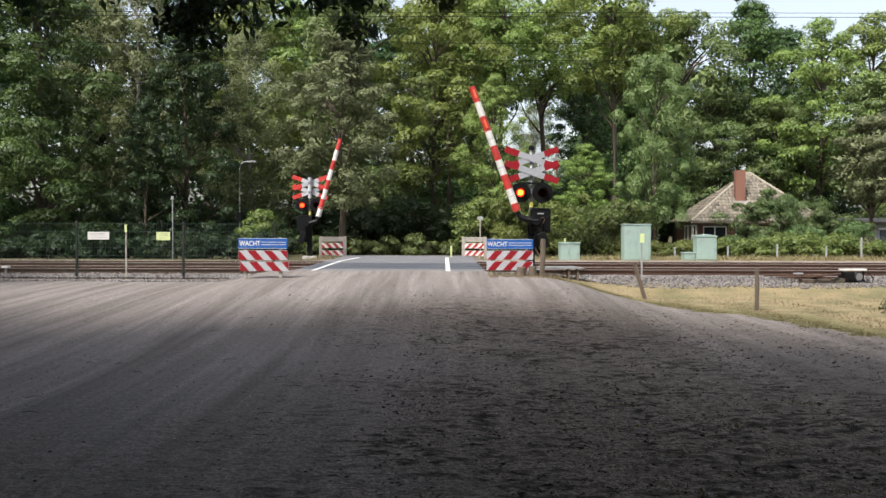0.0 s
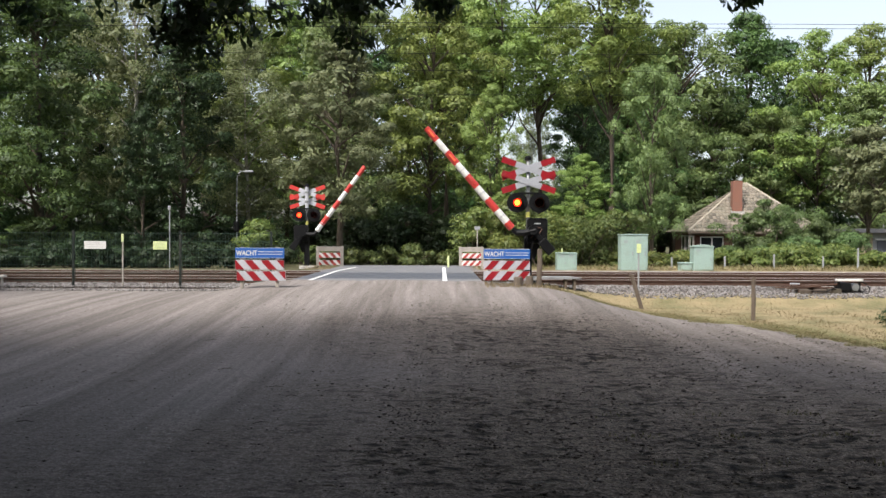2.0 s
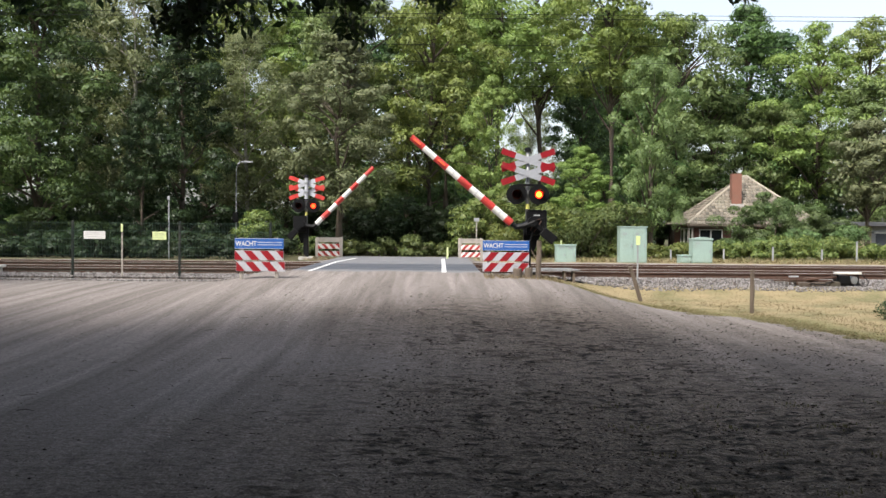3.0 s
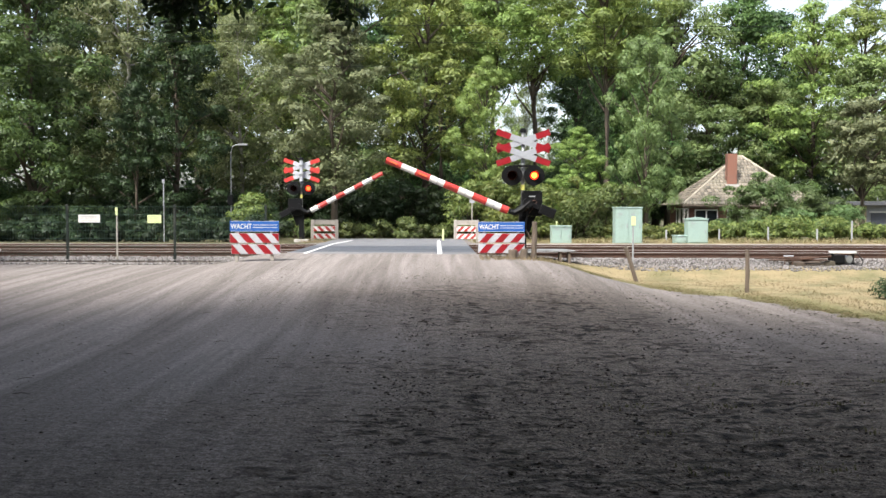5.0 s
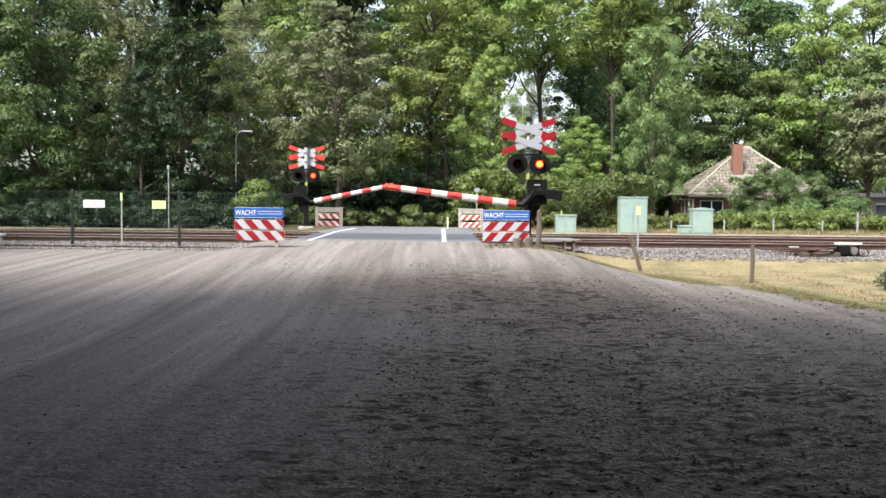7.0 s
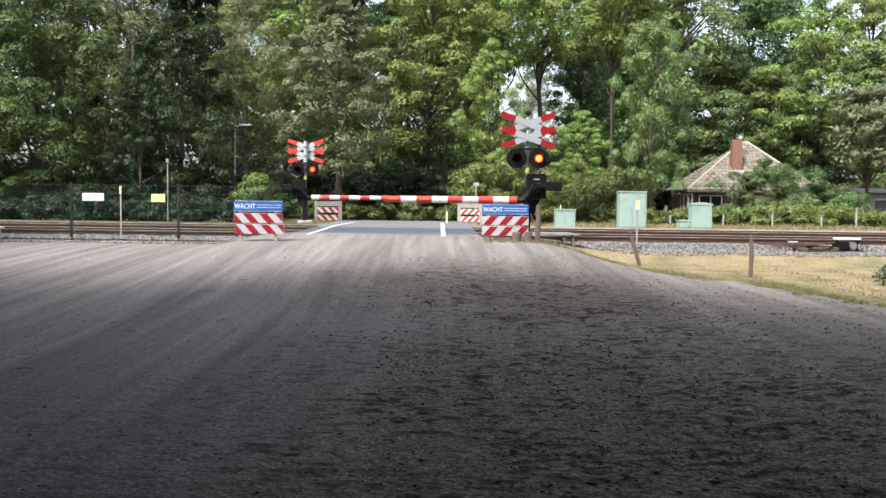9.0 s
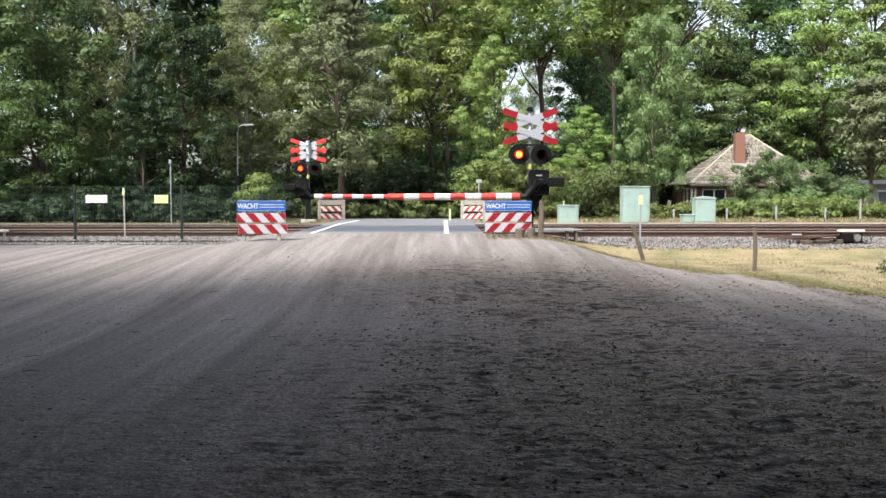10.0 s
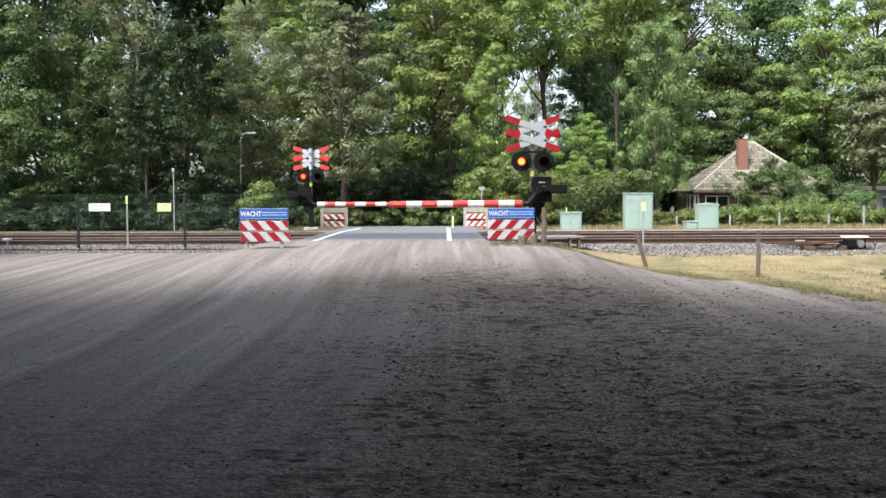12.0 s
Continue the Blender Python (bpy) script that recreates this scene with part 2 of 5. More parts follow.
def roof_mat():
    m, n, l, b = mat("weathered_roof_tile")
    geo = n.new("ShaderNodeNewGeometry")
    rp = n.new("ShaderNodeValToRGB")
    rp.color_ramp.elements[0].color, rp.color_ramp.elements[1].color = (0.085, 0.074, 0.060, 1), (0.245, 0.210, 0.165, 1)
    l.new(geo.outputs["Random Per Island"], rp.inputs[0])
    nz, big = noise_ramp(n, l, 0.9, (0, 0, 0), (1, 1, 1), 7, 0.42, 0.68)
    l.new(mix(n, l, rp.outputs[0], (0.25, 0.232, 0.175), math_node(n, l, "MULTIPLY", big.outputs[0], 0.6)), b.inputs["Base Color"])
    b.inputs["Roughness"].default_value = 0.9
    return m


ROOF_TILE = roof_mat()
BALLAST_BED = worn("ballast_bed_dust", (0.12, 0.09, 0.07), 0.95, amount=0.5, dirt=(0.09, 0.075, 0.065), scale=8, grain=30, relief=0.9)

# ---- mesh helpers ----


def mesh_of(bm, name, material, smooth=False):
    me = bpy.data.meshes.new(name)
    bm.normal_update()
    bm.to_mesh(me)
    bm.free()
    for m in material if isinstance(material, (list, tuple)) else [material]:
        me.materials.append(m)
    if smooth:
        me.polygons.foreach_set("use_smooth", [True] * len(me.polygons))
    return me


def part(name, bm, material, parent=None, label="", smooth=False, m=None):
    ob = new(name, bm if isinstance(bm, bpy.types.Mesh) else mesh_of(bm, name, material, smooth))
    ob.parent = parent
    if m is not None:
        ob.matrix_basis = m
    return tagged(ob, label)


def thing(name, m, label, category, group="", kind=""):
    ob = new(name)
    ob.empty_display_size = 0.2
    ob.matrix_basis = m
    return tagged(ob, label, category, group, kind)


def box(bm, x0, x1, y0, y1, z0, z1, bev=0.0):
    r = bmesh.ops.create_cube(bm, size=1)
    bmesh.ops.transform(bm, matrix=Matrix.Translation(((x0 + x1) / 2, (y0 + y1) / 2, (z0 + z1) / 2)) @ Matrix.Diagonal((x1 - x0, y1 - y0, z1 - z0, 1)), verts=r["verts"])
    if bev:
        edges = list({e for v in r["verts"] for e in v.link_edges})
        bmesh.ops.bevel(bm, geom=edges, offset=bev, segments=2, profile=0.6, affect="EDGES")
    return bm


def boxed(*a):
    return box(bmesh.new(), *a)


def tube(bm, pts, radii, seg=8, cap=True):
    """A round bar through pts."""
    pts = [Vector(p) for p in pts]
    radii = radii if isinstance(radii, (list, tuple)) else [radii] * len(pts)
    rings = []
    for i, p in enumerate(pts):
        d = (pts[min(i + 1, len(pts) - 1)] - pts[max(i - 1, 0)]).normalized()
        q = d.to_track_quat("Z", "Y")
        rings.append([bm.verts.new(p + q @ Vector((math.cos(a) * radii[i], math.sin(a) * radii[i], 0))) for a in (k * math.tau / seg for k in range(seg))])
    for a, b in zip(rings, rings[1:]):
        for k in range(seg):
            bm.faces.new((a[k], a[(k + 1) % seg], b[(k + 1) % seg], b[k]))
    if cap:
        bm.faces.new(rings[0][::-1])
        bm.faces.new(rings[-1])
    return bm


def tubed(pts, radii, seg=8):
    return tube(bmesh.new(), pts, radii, seg)


def plate(pts, y0, y1, bm=None):
    """A flat outline in x, z given thickness along y."""
    bm = bm or bmesh.new()
    a = [bm.verts.new((x, y0, z)) for x, z in pts]
    b = [bm.verts.new((x, y1, z)) for x, z in pts]
    bm.faces.new(a)
    bm.faces.new(b[::-1])
    for i in range(len(pts)):
        j = (i + 1) % len(pts)
        bm.faces.new((a[j], a[i], b[i], b[j]))
    bmesh.ops.recalc_face_normals(bm, faces=bm.faces)
    return bm


def quick_mesh(name, verts, faces, material, attr=None):
    """A mesh from arrays: verts n x 3, faces m x 3 or m x 4."""
    me = bpy.data.meshes.new(name)
    k = faces.shape[1]
    me.vertices.add(len(verts))
    me.vertices.foreach_set("co", np.asarray(verts, np.float32).ravel())
    me.loops.add(faces.size)
    me.loops.foreach_set("vertex_index", np.asarray(faces, np.int32).ravel())
    me.polygons.add(len(faces))
    me.polygons.foreach_set("loop_start", np.arange(0, faces.size, k, dtype=np.int32))
    me.polygons.foreach_set("loop_total", np.full(len(faces), k, np.int32))
    if attr is not None:
        me.color_attributes.new("cover", "FLOAT_COLOR", "POINT").data.foreach_set("color", np.asarray(attr, np.float32).ravel())
    for m in material if isinstance(material, (list, tuple)) else [material]:
        me.materials.append(m)
    me.update(calc_edges=True)
    me.validate()
    return me

# ---- ground and railway ----
RAILS_Y = (23.2, 24.7, 27.2, 28.7)
RAIL_Z = 0.52
EDGE_Y = np.array([-30, 4, 10, 13, 16, 18.5, 20.2, 20.9, 24])
EDGE_X = np.array([12, 8.4, 6.9, 6.05, 5.3, 3.95, 2.55, 1.9, 1.4])


def smooth(a, b, v):
    u = np.clip((v - a) / (b - a), 0, 1)
    return u * u * (3 - 2 * u)


def ground_z(x, y):
    x, y = np.asarray(x, float), np.asarray(y, float)
    left = (0.5 - 0.19 * (1 - smooth(-5.2, -3.8, x))) * smooth(9, 21, y)
    right = 0.04 + 0.24 * smooth(20.2, 21.9, y)
    z = left + (right - left) * smooth(1.9, 4.4, x)
    z = np.where(y > 21.9, 0.5 + (z - 0.5) * (1 - smooth(21.9, 22.5, y)), z)
    bed = 0.32 * smooth(21.9, 22.4, y) * (1 - smooth(29.6, 30.3, y)) * (1 - smooth(-3.9, -3.5, x) * (1 - smooth(0.9, 1.3, x)))
    z = z - bed
    z = z - 0.1 * smooth(30.5, 34, y) - 0.3 * smooth(38, 60, y)
    return z


def ground():
    xs = np.concatenate([np.linspace(-400, -30, 12), np.linspace(-29, -13, 24), np.arange(-12.8, 12.8, 0.13), np.linspace(13, 45, 36), np.linspace(50, 400, 12)])
    ys = np.concatenate([np.linspace(-200, -12, 10), np.linspace(-11, 2.5, 22), np.arange(2.7, 23, 0.13), np.arange(23.2, 32, 0.4), np.linspace(32.5, 70, 50), np.linspace(75, 600, 14)])
    gx, gy = np.meshgrid(xs, ys)
    z = ground_z(gx, gy)
    rng = np.random.RandomState(3)
    near = (gy > 0) & (gy < 22) & (np.abs(gx) < 13)
    clod_and_shade = smooth(-2.6, 1.6, gx + 0.05 * (gy - 6) + 0.5 * np.sin(gy * 0.9 + 1.0) + 0.3 * np.sin(gy * 2.3 + gx)) * (1 - smooth(13, 18, gy)) * (1 - smooth(6, 8, gx)) * (1 - 0.72 * smooth(1.8, 4.2, gx) * smooth(6.5, 11.0, gy))
    # extra litter towards the camera stands in for the deeper shade there
    clod_and_shade = np.maximum(clod_and_shade, (0.34 + 0.6 * smooth(-2.2, 0.2, gx)) * (1 - smooth(3.6, 9.5, gy)))
    clod_and_shade = clod_and_shade * (0.74 + 0.26 * (1 - smooth(5.5, 10.5, gy)))
    ruts = 0.008 * np.sin(gx * 5.3 + 0.4 * np.sin(gy * 0.3)) * (1 - clod_and_shade) + 0.004 * np.sin(gx * 11 + gy * 0.15)
    carried_dirt = 0.048 * smooth(20.7, 21.5, gy) * (1 - smooth(21.75, 22.25, gy + 0.22 * np.sin(gx * 2.3 + 0.6) + 0.1 * np.sin(gx * 6.1))) * smooth(-4.6, -3.7, gx) * (1 - smooth(0.8, 1.5, gx))
    z = z + carried_dirt + np.where(near, ruts * (1 - smooth(18, 21, gy)) + rng.normal(0, 1, z.shape) * (0.003 + 0.004 * clod_and_shade), 0)
    edge_x = np.interp(gy, EDGE_Y, EDGE_X)
    grass = smooth(-0.25, 0.25, gx - edge_x) * (gy < 22.6) + smooth(30.0, 30.8, gy) * smooth(1.0, 1.6, gx)
    grass = np.clip(grass, 0, 1)
    woods = smooth(36, 40, gy) + smooth(29.8, 30.4, gy) * (1 - smooth(-4.2, -3.6, gx)) + smooth(13, 20, np.abs(gx)) * (gx < 0) * (gy < 22)
    verge = np.clip(1.15 - np.abs(gx - edge_x - 0.25) / (0.55 + 0.3 * np.sin(gy * 1.7)), 0, 1) * (gy > 8) * (gy < 21)
    cover = np.stack([grass, clod_and_shade, np.clip(woods, 0, 1), verge], -1).reshape(-1, 4)
    ny, nx = gx.shape
    i = np.arange(ny * nx).reshape(ny, nx)
    faces = np.stack([i[:-1, :-1], i[:-1, 1:], i[1:, 1:], i[1:, :-1]], -1).reshape(-1, 4)
    me = quick_mesh("ground", np.stack([gx, gy, z], -1).reshape(-1, 3), faces, GROUND, cover)
    me.polygons.foreach_set("use_smooth", [True] * len(me.polygons))
    tagged(new("ground", me), "grey dirt road with wheel marks beside dry yellow grass", "ground", kind="structure")


ground()

CROSS_X = (-3.55, 0.95)


def ballast():
    """The stone bed, in two stretches beside the crossing."""
    for x0, x1 in ((-60, CROSS_X[0]), (CROSS_X[1], 60)):
        bm = bmesh.new()
        prof = [(21.75, 0.22), (22.45, 0.36), (29.5, 0.36), (30.2, 0.25)]
        a = [bm.verts.new((x0, y, z)) for y, z in prof]
        b = [bm.verts.new((x1, y, z)) for y, z in prof]
        for k in range(3):
            bm.faces.new((a[k], b[k], b[k + 1], a[k + 1]))
        bmesh.ops.recalc_face_normals(bm, faces=bm.faces)
        ob = part("ballast_bed", bm, BALLAST_BED)
        tagged(ob, "brown dusty ballast bed under the tracks", "ballast bed", kind="structure")
    rng = np.random.RandomState(5)
    n = 32000
    x = rng.uniform(-15, 15, n)
    x = x[(x < CROSS_X[0]) | (x > CROSS_X[1])]
    n = len(x)
    y = 21.2 + rng.beta(1.5, 1.7, n) * 1.9 + 0.06 * np.sin(x * 2.1)
    lift = np.interp(y, [21.5, 21.75, 22.45, 24], [0.245, 0.25, 0.385, 0.385])
    lift = np.where(x < 0, np.interp(y, [21.3, 21.8, 22.45, 24], [0.325, 0.37, 0.40, 0.40]), lift)
    lift = np.where(y < 21.75, np.maximum(lift - 0.06, ground_z(x, y) + 0.008), lift)
    size = rng.uniform(0.014, 0.034, n)
    base = np.array([[1, 0, 0], [-0.5, 0.87, 0], [-0.5, -0.87, 0.1], [0.1, 0.1, 0.9], [0, -0.1, -0.8]])
    faces = np.array([[0, 1, 3], [1, 2, 3], [2, 0, 3], [1, 0, 4], [2, 1, 4], [0, 2, 4]])
    v = base[None] * (1 + rng.uniform(-0.35, 0.35, (n, 5, 3))) * size[:, None, None]
    a = rng.uniform(0, math.tau, n)
    c, s = np.cos(a)[:, None], np.sin(a)[:, None]
    v = np.stack([v[..., 0] * c - v[..., 1] * s, v[..., 0] * s + v[..., 1] * c, v[..., 2]], -1)
    v += np.stack([x, y, lift], -1)[:, None, :]
    f = faces[None] + (np.arange(n) * 5)[:, None, None]
    tagged(new("ballast_stones", quick_mesh("ballast_stones", v.reshape(-1, 3), f.reshape(-1, 3), BALLAST)), "loose grey and brown ballast stones along the track", "ballast", kind="stuff")


ballast()


def track(name, ya, yb, label):
    t = thing(name, pose(0, 0, 0), label, "railway track", "parallel tracks")
    for y in (ya, yb):
        prof = [(-0.07, 0.35), (0.07, 0.35), (0.07, 0.362), (0.012, 0.39), (0.012, 0.472), (0.036, 0.485), (0.036, 0.515), (-0.036, 0.515), (-0.036, 0.485), (-0.012, 0.472), (-0.012, 0.39), (-0.07, 0.362)]
        bm = bmesh.new()
        a = [bm.verts.new((-60, y + p, z)) for p, z in prof]
        b = [bm.verts.new((60, y + p, z)) for p, z in prof]
        for k in range(len(prof)):
            j = (k + 1) % len(prof)
            bm.faces.new((a[k], b[k], b[j], a[j]))
        bmesh.ops.recalc_face_normals(bm, faces=bm.faces)
        rail = part("rail", bm, RUST, t)
        part("running_surface", boxed(-60, 60, y - 0.033, y + 0.033, 0.5155, 0.521), RAIL_TOP, rail, "polished steel running surface")
    bm = boxed(-0.13, 0.13, ya - 0.55, yb + 0.55, 0.27, 0.385, 0.015)
    me = mesh_of(bm, "sleeper", SLEEPER)
    for k in range(-24, 25):
        x = k * 0.6 + 0.2
        if not CROSS_X[0] - 0.2 < x < CROSS_X[1] + 0.2:
            part("sleeper", me, None, t, m=pose(x, 0, 0))


track("railway_track", RAILS_Y[0], RAILS_Y[1], "near railway track with rusty rails on concrete sleepers")
track("railway_track", RAILS_Y[2], RAILS_Y[3], "far railway track with rusty rails on concrete sleepers")


def crossing():
    road = thing("road", pose(0, 0, 0), "grey asphalt road over the level crossing", "road", kind="structure")
    # strips between the rails, each with a groove beside the rail
    spans = [(21.55, 23.14), (23.29, 24.61), (24.79, 27.11), (27.29, 28.61), (28.79, 34.2)]
    for k, (a, b) in enumerate(spans):
        part("asphalt_strip", boxed(CROSS_X[0], CROSS_X[1], a, b, 0.3, 0.53, 0.008), PANEL if k in (1, 2) else ASPHALT, road)
    part("asphalt_bend", plate([(-3.5, 34.2), (0.9, 34.2), (1.0, 36.4), (-3.6, 36.4)], 0.42, 0.47), ASPHALT, road, m=Matrix(((1, 0, 0, 0), (0, 0, 1, 0), (0, 1, 0, 0), (0, 0, 0, 1))))
    for i, (a, b) in enumerate(spans):
        bm = boxed(0.03, 0.14, a + 0.01, min(b, 32.0) - 0.01, 0.5, 0.534)
        part("edge_line", bm, MARKING, road, "white painted edge line")
        x0, x1 = np.interp((a, min(b, 32.0)), (21.55, 28.6, 32.0), (-3.06, -3.12, -2.86))
        bm = bmesh.new()
        bmesh.ops.create_cube(bm, size=1)
        for v in bm.verts:
            yy = a + 0.01 if v.co.y < 0 else min(b, 32.0) - 0.01
            xx = x0 if v.co.y < 0 else x1
            v.co = (xx + (0.05 if v.co.x > 0 else -0.05), yy, 0.534 if v.co.z > 0 else 0.5)
        part("edge_line", bm, MARKING, road, "white painted edge line")


crossing()

# ---- plants ----


def leaf_set(centres, radii, per, size, seed, droop=0.0, flat=0.66, aspect=0.8):
    """Corners and soft normals of clumps of small bent blades."""
    rng = np.random.RandomState(seed)
    c = np.repeat(np.asarray(centres, float), per, 0)
    r = np.repeat(np.asarray(radii, float), per)
    n = len(c)
    d = rng.normal(size=(n, 3))
    d /= np.linalg.norm(d, axis=1)[:, None]
    dist = rng.uniform(0.2, 1.0, n) ** 0.3 * rng.uniform(0.82, 1.06, n)
    d[:, 2] = np.where(rng.random_sample(n) < 0.55, np.abs(d[:, 2]), d[:, 2])
    p = c + d * (r * dist)[:, None] * np.array([1, 1, flat])
    p[:, 2] -= droop * rng.uniform(0, 1, n) ** 2 * r
    nrm = d * 0.8 + np.array([0, 0, 0.35]) + rng.normal(0, 0.45, (n, 3))
    nrm /= np.linalg.norm(nrm, axis=1)[:, None]
    u = np.cross(nrm, rng.normal(size=(n, 3)))
    u[:, 2] -= droop
    u /= np.linalg.norm(u, axis=1)[:, None]
    w = np.cross(nrm, u)
    s = size * rng.uniform(0.6, 1.35, n)[:, None]
    side = w * s * aspect * 0.5
    lift = nrm * s * 0.12
    v = np.stack([p - u * s, p - side + lift, p + u * s, p + side + lift], 1).reshape(-1, 3)
    soft = d * 1.1 + np.array([0, 0, 0.3]) + nrm * 0.5
    soft /= np.linalg.norm(soft, axis=1)[:, None]
    return v, np.repeat(soft, 4, 0)


def leaves(name, material, *sets):
    v = np.concatenate([a for a, _ in sets])
    soft = np.concatenate([b for _, b in sets])
    me = quick_mesh(name, v, np.arange(len(v)).reshape(-1, 4), material)
    me.polygons.foreach_set("use_smooth", [True] * len(me.polygons))
    me.normals_split_custom_set_from_vertices(soft.tolist())
    return me


def crown_points(rng, n, h0, h1, rad, shape):
    """Clump centres in a crown from h0 to h1 with an uneven outline."""
    out = []
    lobes = [(rng.uniform(0, math.tau), rng.uniform(0.2, 0.8), rng.uniform(0.75, 1.2)) for _ in range(7)]
    while len(out) < n:
        a, u, k = rng.uniform(0, math.tau), rng.uniform(0, 1), rng.uniform(0, 1) ** 0.45
        prof = {"round": math.sin(math.pi * (0.12 + 0.84 * u)) ** 0.7, "cone": (1 - u) ** 0.65 * min(1, 0.5 + u * 4), "umbrella": (1 - u ** 2) ** 0.5, "full": min(1, 0.72 + 0.8 * u) * (1 - u ** 3) ** 0.8, "tall": min(1, 0.55 + 1.2 * u) * (1 - u ** 3.5) ** 0.8}[shape]
        lobe = 1.0
        for la, lu, lk in lobes:
            da = abs((a - la + math.pi) % math.tau - math.pi)
            lobe += (lk - 1) * math.exp(-(da / 0.6) ** 2 - ((u - lu) / 0.2) ** 2) * 1.6
        r = rad * prof * k * lobe
        out.append((math.cos(a) * r, math.sin(a) * r, h0 + (h1 - h0) * u))
    return out


def make_tree(name, label, height, rad, bare, shape, material, bark, seed, clumps=95, per=95, leaf=0.17, droop=0.0, trunk_r=0.22, crad=(0.55, 1.05)):
    rng = random.Random(seed)
    t = thing(name, pose(0, 0, 0), label, "tree", "woodland trees")
    bm = bmesh.new()
    bend = [(rng.uniform(-0.25, 0.25), rng.uniform(-0.25, 0.25)) for _ in range(6)]
    spine = [(bend[k][0] * k * 0.3, bend[k][1] * k * 0.3, -0.4 + (height * 0.93 + 0.4) * k / 5) for k in range(6)]
    tube(bm, spine, [trunk_r * (1.25 if k == 0 else 1 - k * 0.175) for k in range(6)], 8)
    pts = crown_points(rng, clumps, height * bare, height, rad, shape)
    for p in rng.sample(pts, 24):
        z0 = max(height * bare * 0.7, p[2] - rng.uniform(1.0, 2.6))
        k = min(4.99, max(0, (z0 + 0.4) / (height * 0.93 + 0.4) * 5))
        a, b = Vector(spine[int(k)]), Vector(spine[int(k) + 1])
        s = a.lerp(b, k - int(k))
        e = Vector(p)
        mid = s.lerp(e, 0.5) + Vector((rng.uniform(-0.3, 0.3), rng.uniform(-0.3, 0.3), rng.uniform(-0.1, 0.5)))
        w = trunk_r * 0.33
        tube(bm, [s, mid, e], [w, w * 0.6, w * 0.2], 5, False)
    part("trunk", bm, bark, t, smooth=True)
    core = [(x * 0.62, y * 0.62, z - 0.2) for x, y, z in crown_points(rng, 40, height * bare + 0.6, height * 0.93, rad, shape)]
    me = leaves("crown", material, leaf_set(pts, [rng.uniform(*crad) * rad / 3.6 for _ in pts], per, leaf, seed, droop),
                leaf_set(core, [0.8] * 40, 62, 0.14, seed + 500))
    part("crown", me, None, t)
    return t


# name, label, height, radius, bare stem share, crown shape, leaf, bark, seed, clumps, leaves a clump, leaf size, droop, trunk radius, clump radius
SPECIES = {
    "oak": ("oak_tree", "tall dark green oak at the woodland edge", 13, 4.0, 0.05, "full", OAK, BARK, 1, 104, 380, 0.088, 0.0, 0.22, (0.42, 0.9)),
    "dark": ("broadleaf_tree", "dense dark green broadleaf tree in the wood", 13, 3.8, 0.04, "full", DARK_LEAF, BARK, 2, 104, 380, 0.088, 0.0, 0.22, (0.42, 0.9)),
    # leaf colour carries the shade of the dark gap in the wood
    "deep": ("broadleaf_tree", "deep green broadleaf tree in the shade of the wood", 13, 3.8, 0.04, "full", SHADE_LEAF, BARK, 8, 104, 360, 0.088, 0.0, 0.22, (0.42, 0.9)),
    "light": ("maple_tree", "tall yellow-green sunlit broadleaf tree", 14, 4.0, 0.22, "tall", LIGHT_LEAF, BARK, 3, 84, 430, 0.09, 0.0, 0.22, (0.42, 0.95)),
    "soft": ("alder_tree", "soft green rounded tree beside the house", 10, 3.6, 0.12, "round", SOFT_LEAF, BARK, 4, 90, 430, 0.074, 0.0, 0.2, (0.42, 0.85)),
    "pine": ("pine_tree", "olive brown pine with clumped needles", 11, 3.4, 0.22, "round", PINE_LEAF, BARK, 5, 90, 460, 0.066, 0.0, 0.2, (0.38, 0.8)),
    "high_pine": ("pine_tree", "pine with a bare stem beside the garage", 7.4, 2.7, 0.40, "round", PINE_LEAF, BARK, 9, 60, 420, 0.066, 0.0, 0.19, (0.45, 0.8)),
    "lofty": ("maple_tree", "lofty yellow-green tree with a high crown", 16, 3.6, 0.52, "round", LIGHT_LEAF, BARK, 7, 68, 430, 0.09, 0.0, 0.2, (0.45, 1.0)),
    "birch": ("birch_tree", "tall birch with fine drooping twigs", 15, 3.2, 0.2, "tall", BIRCH_LEAF, BIRCH_BARK, 6, 94, 380, 0.072, 1.2, 0.14, (0.42, 0.95)),
}
BUILT = {}


def plant(kind, x, y, height, wide=1.0, turn=0.0):
    """Trees of the far rows have fewer and larger leaves."""
    spec = SPECIES[kind]
    s = height / spec[2]
    far = y > 54.0
    m = pose(x, y, float(ground_z(x, y)) - 0.02, 0, 0, turn)
    if (kind, far) in BUILT:
        ob = copy_thing(BUILT[kind, far], m)
    else:
        ob = make_tree(*spec[:10], 250 if far else spec[10], spec[11] * (1.15 if far else 1.0), *spec[12:])
        BUILT[kind, far] = ob
    ob.matrix_basis = m
    ob.scale = (s * wide, s * wide, s)
    return ob


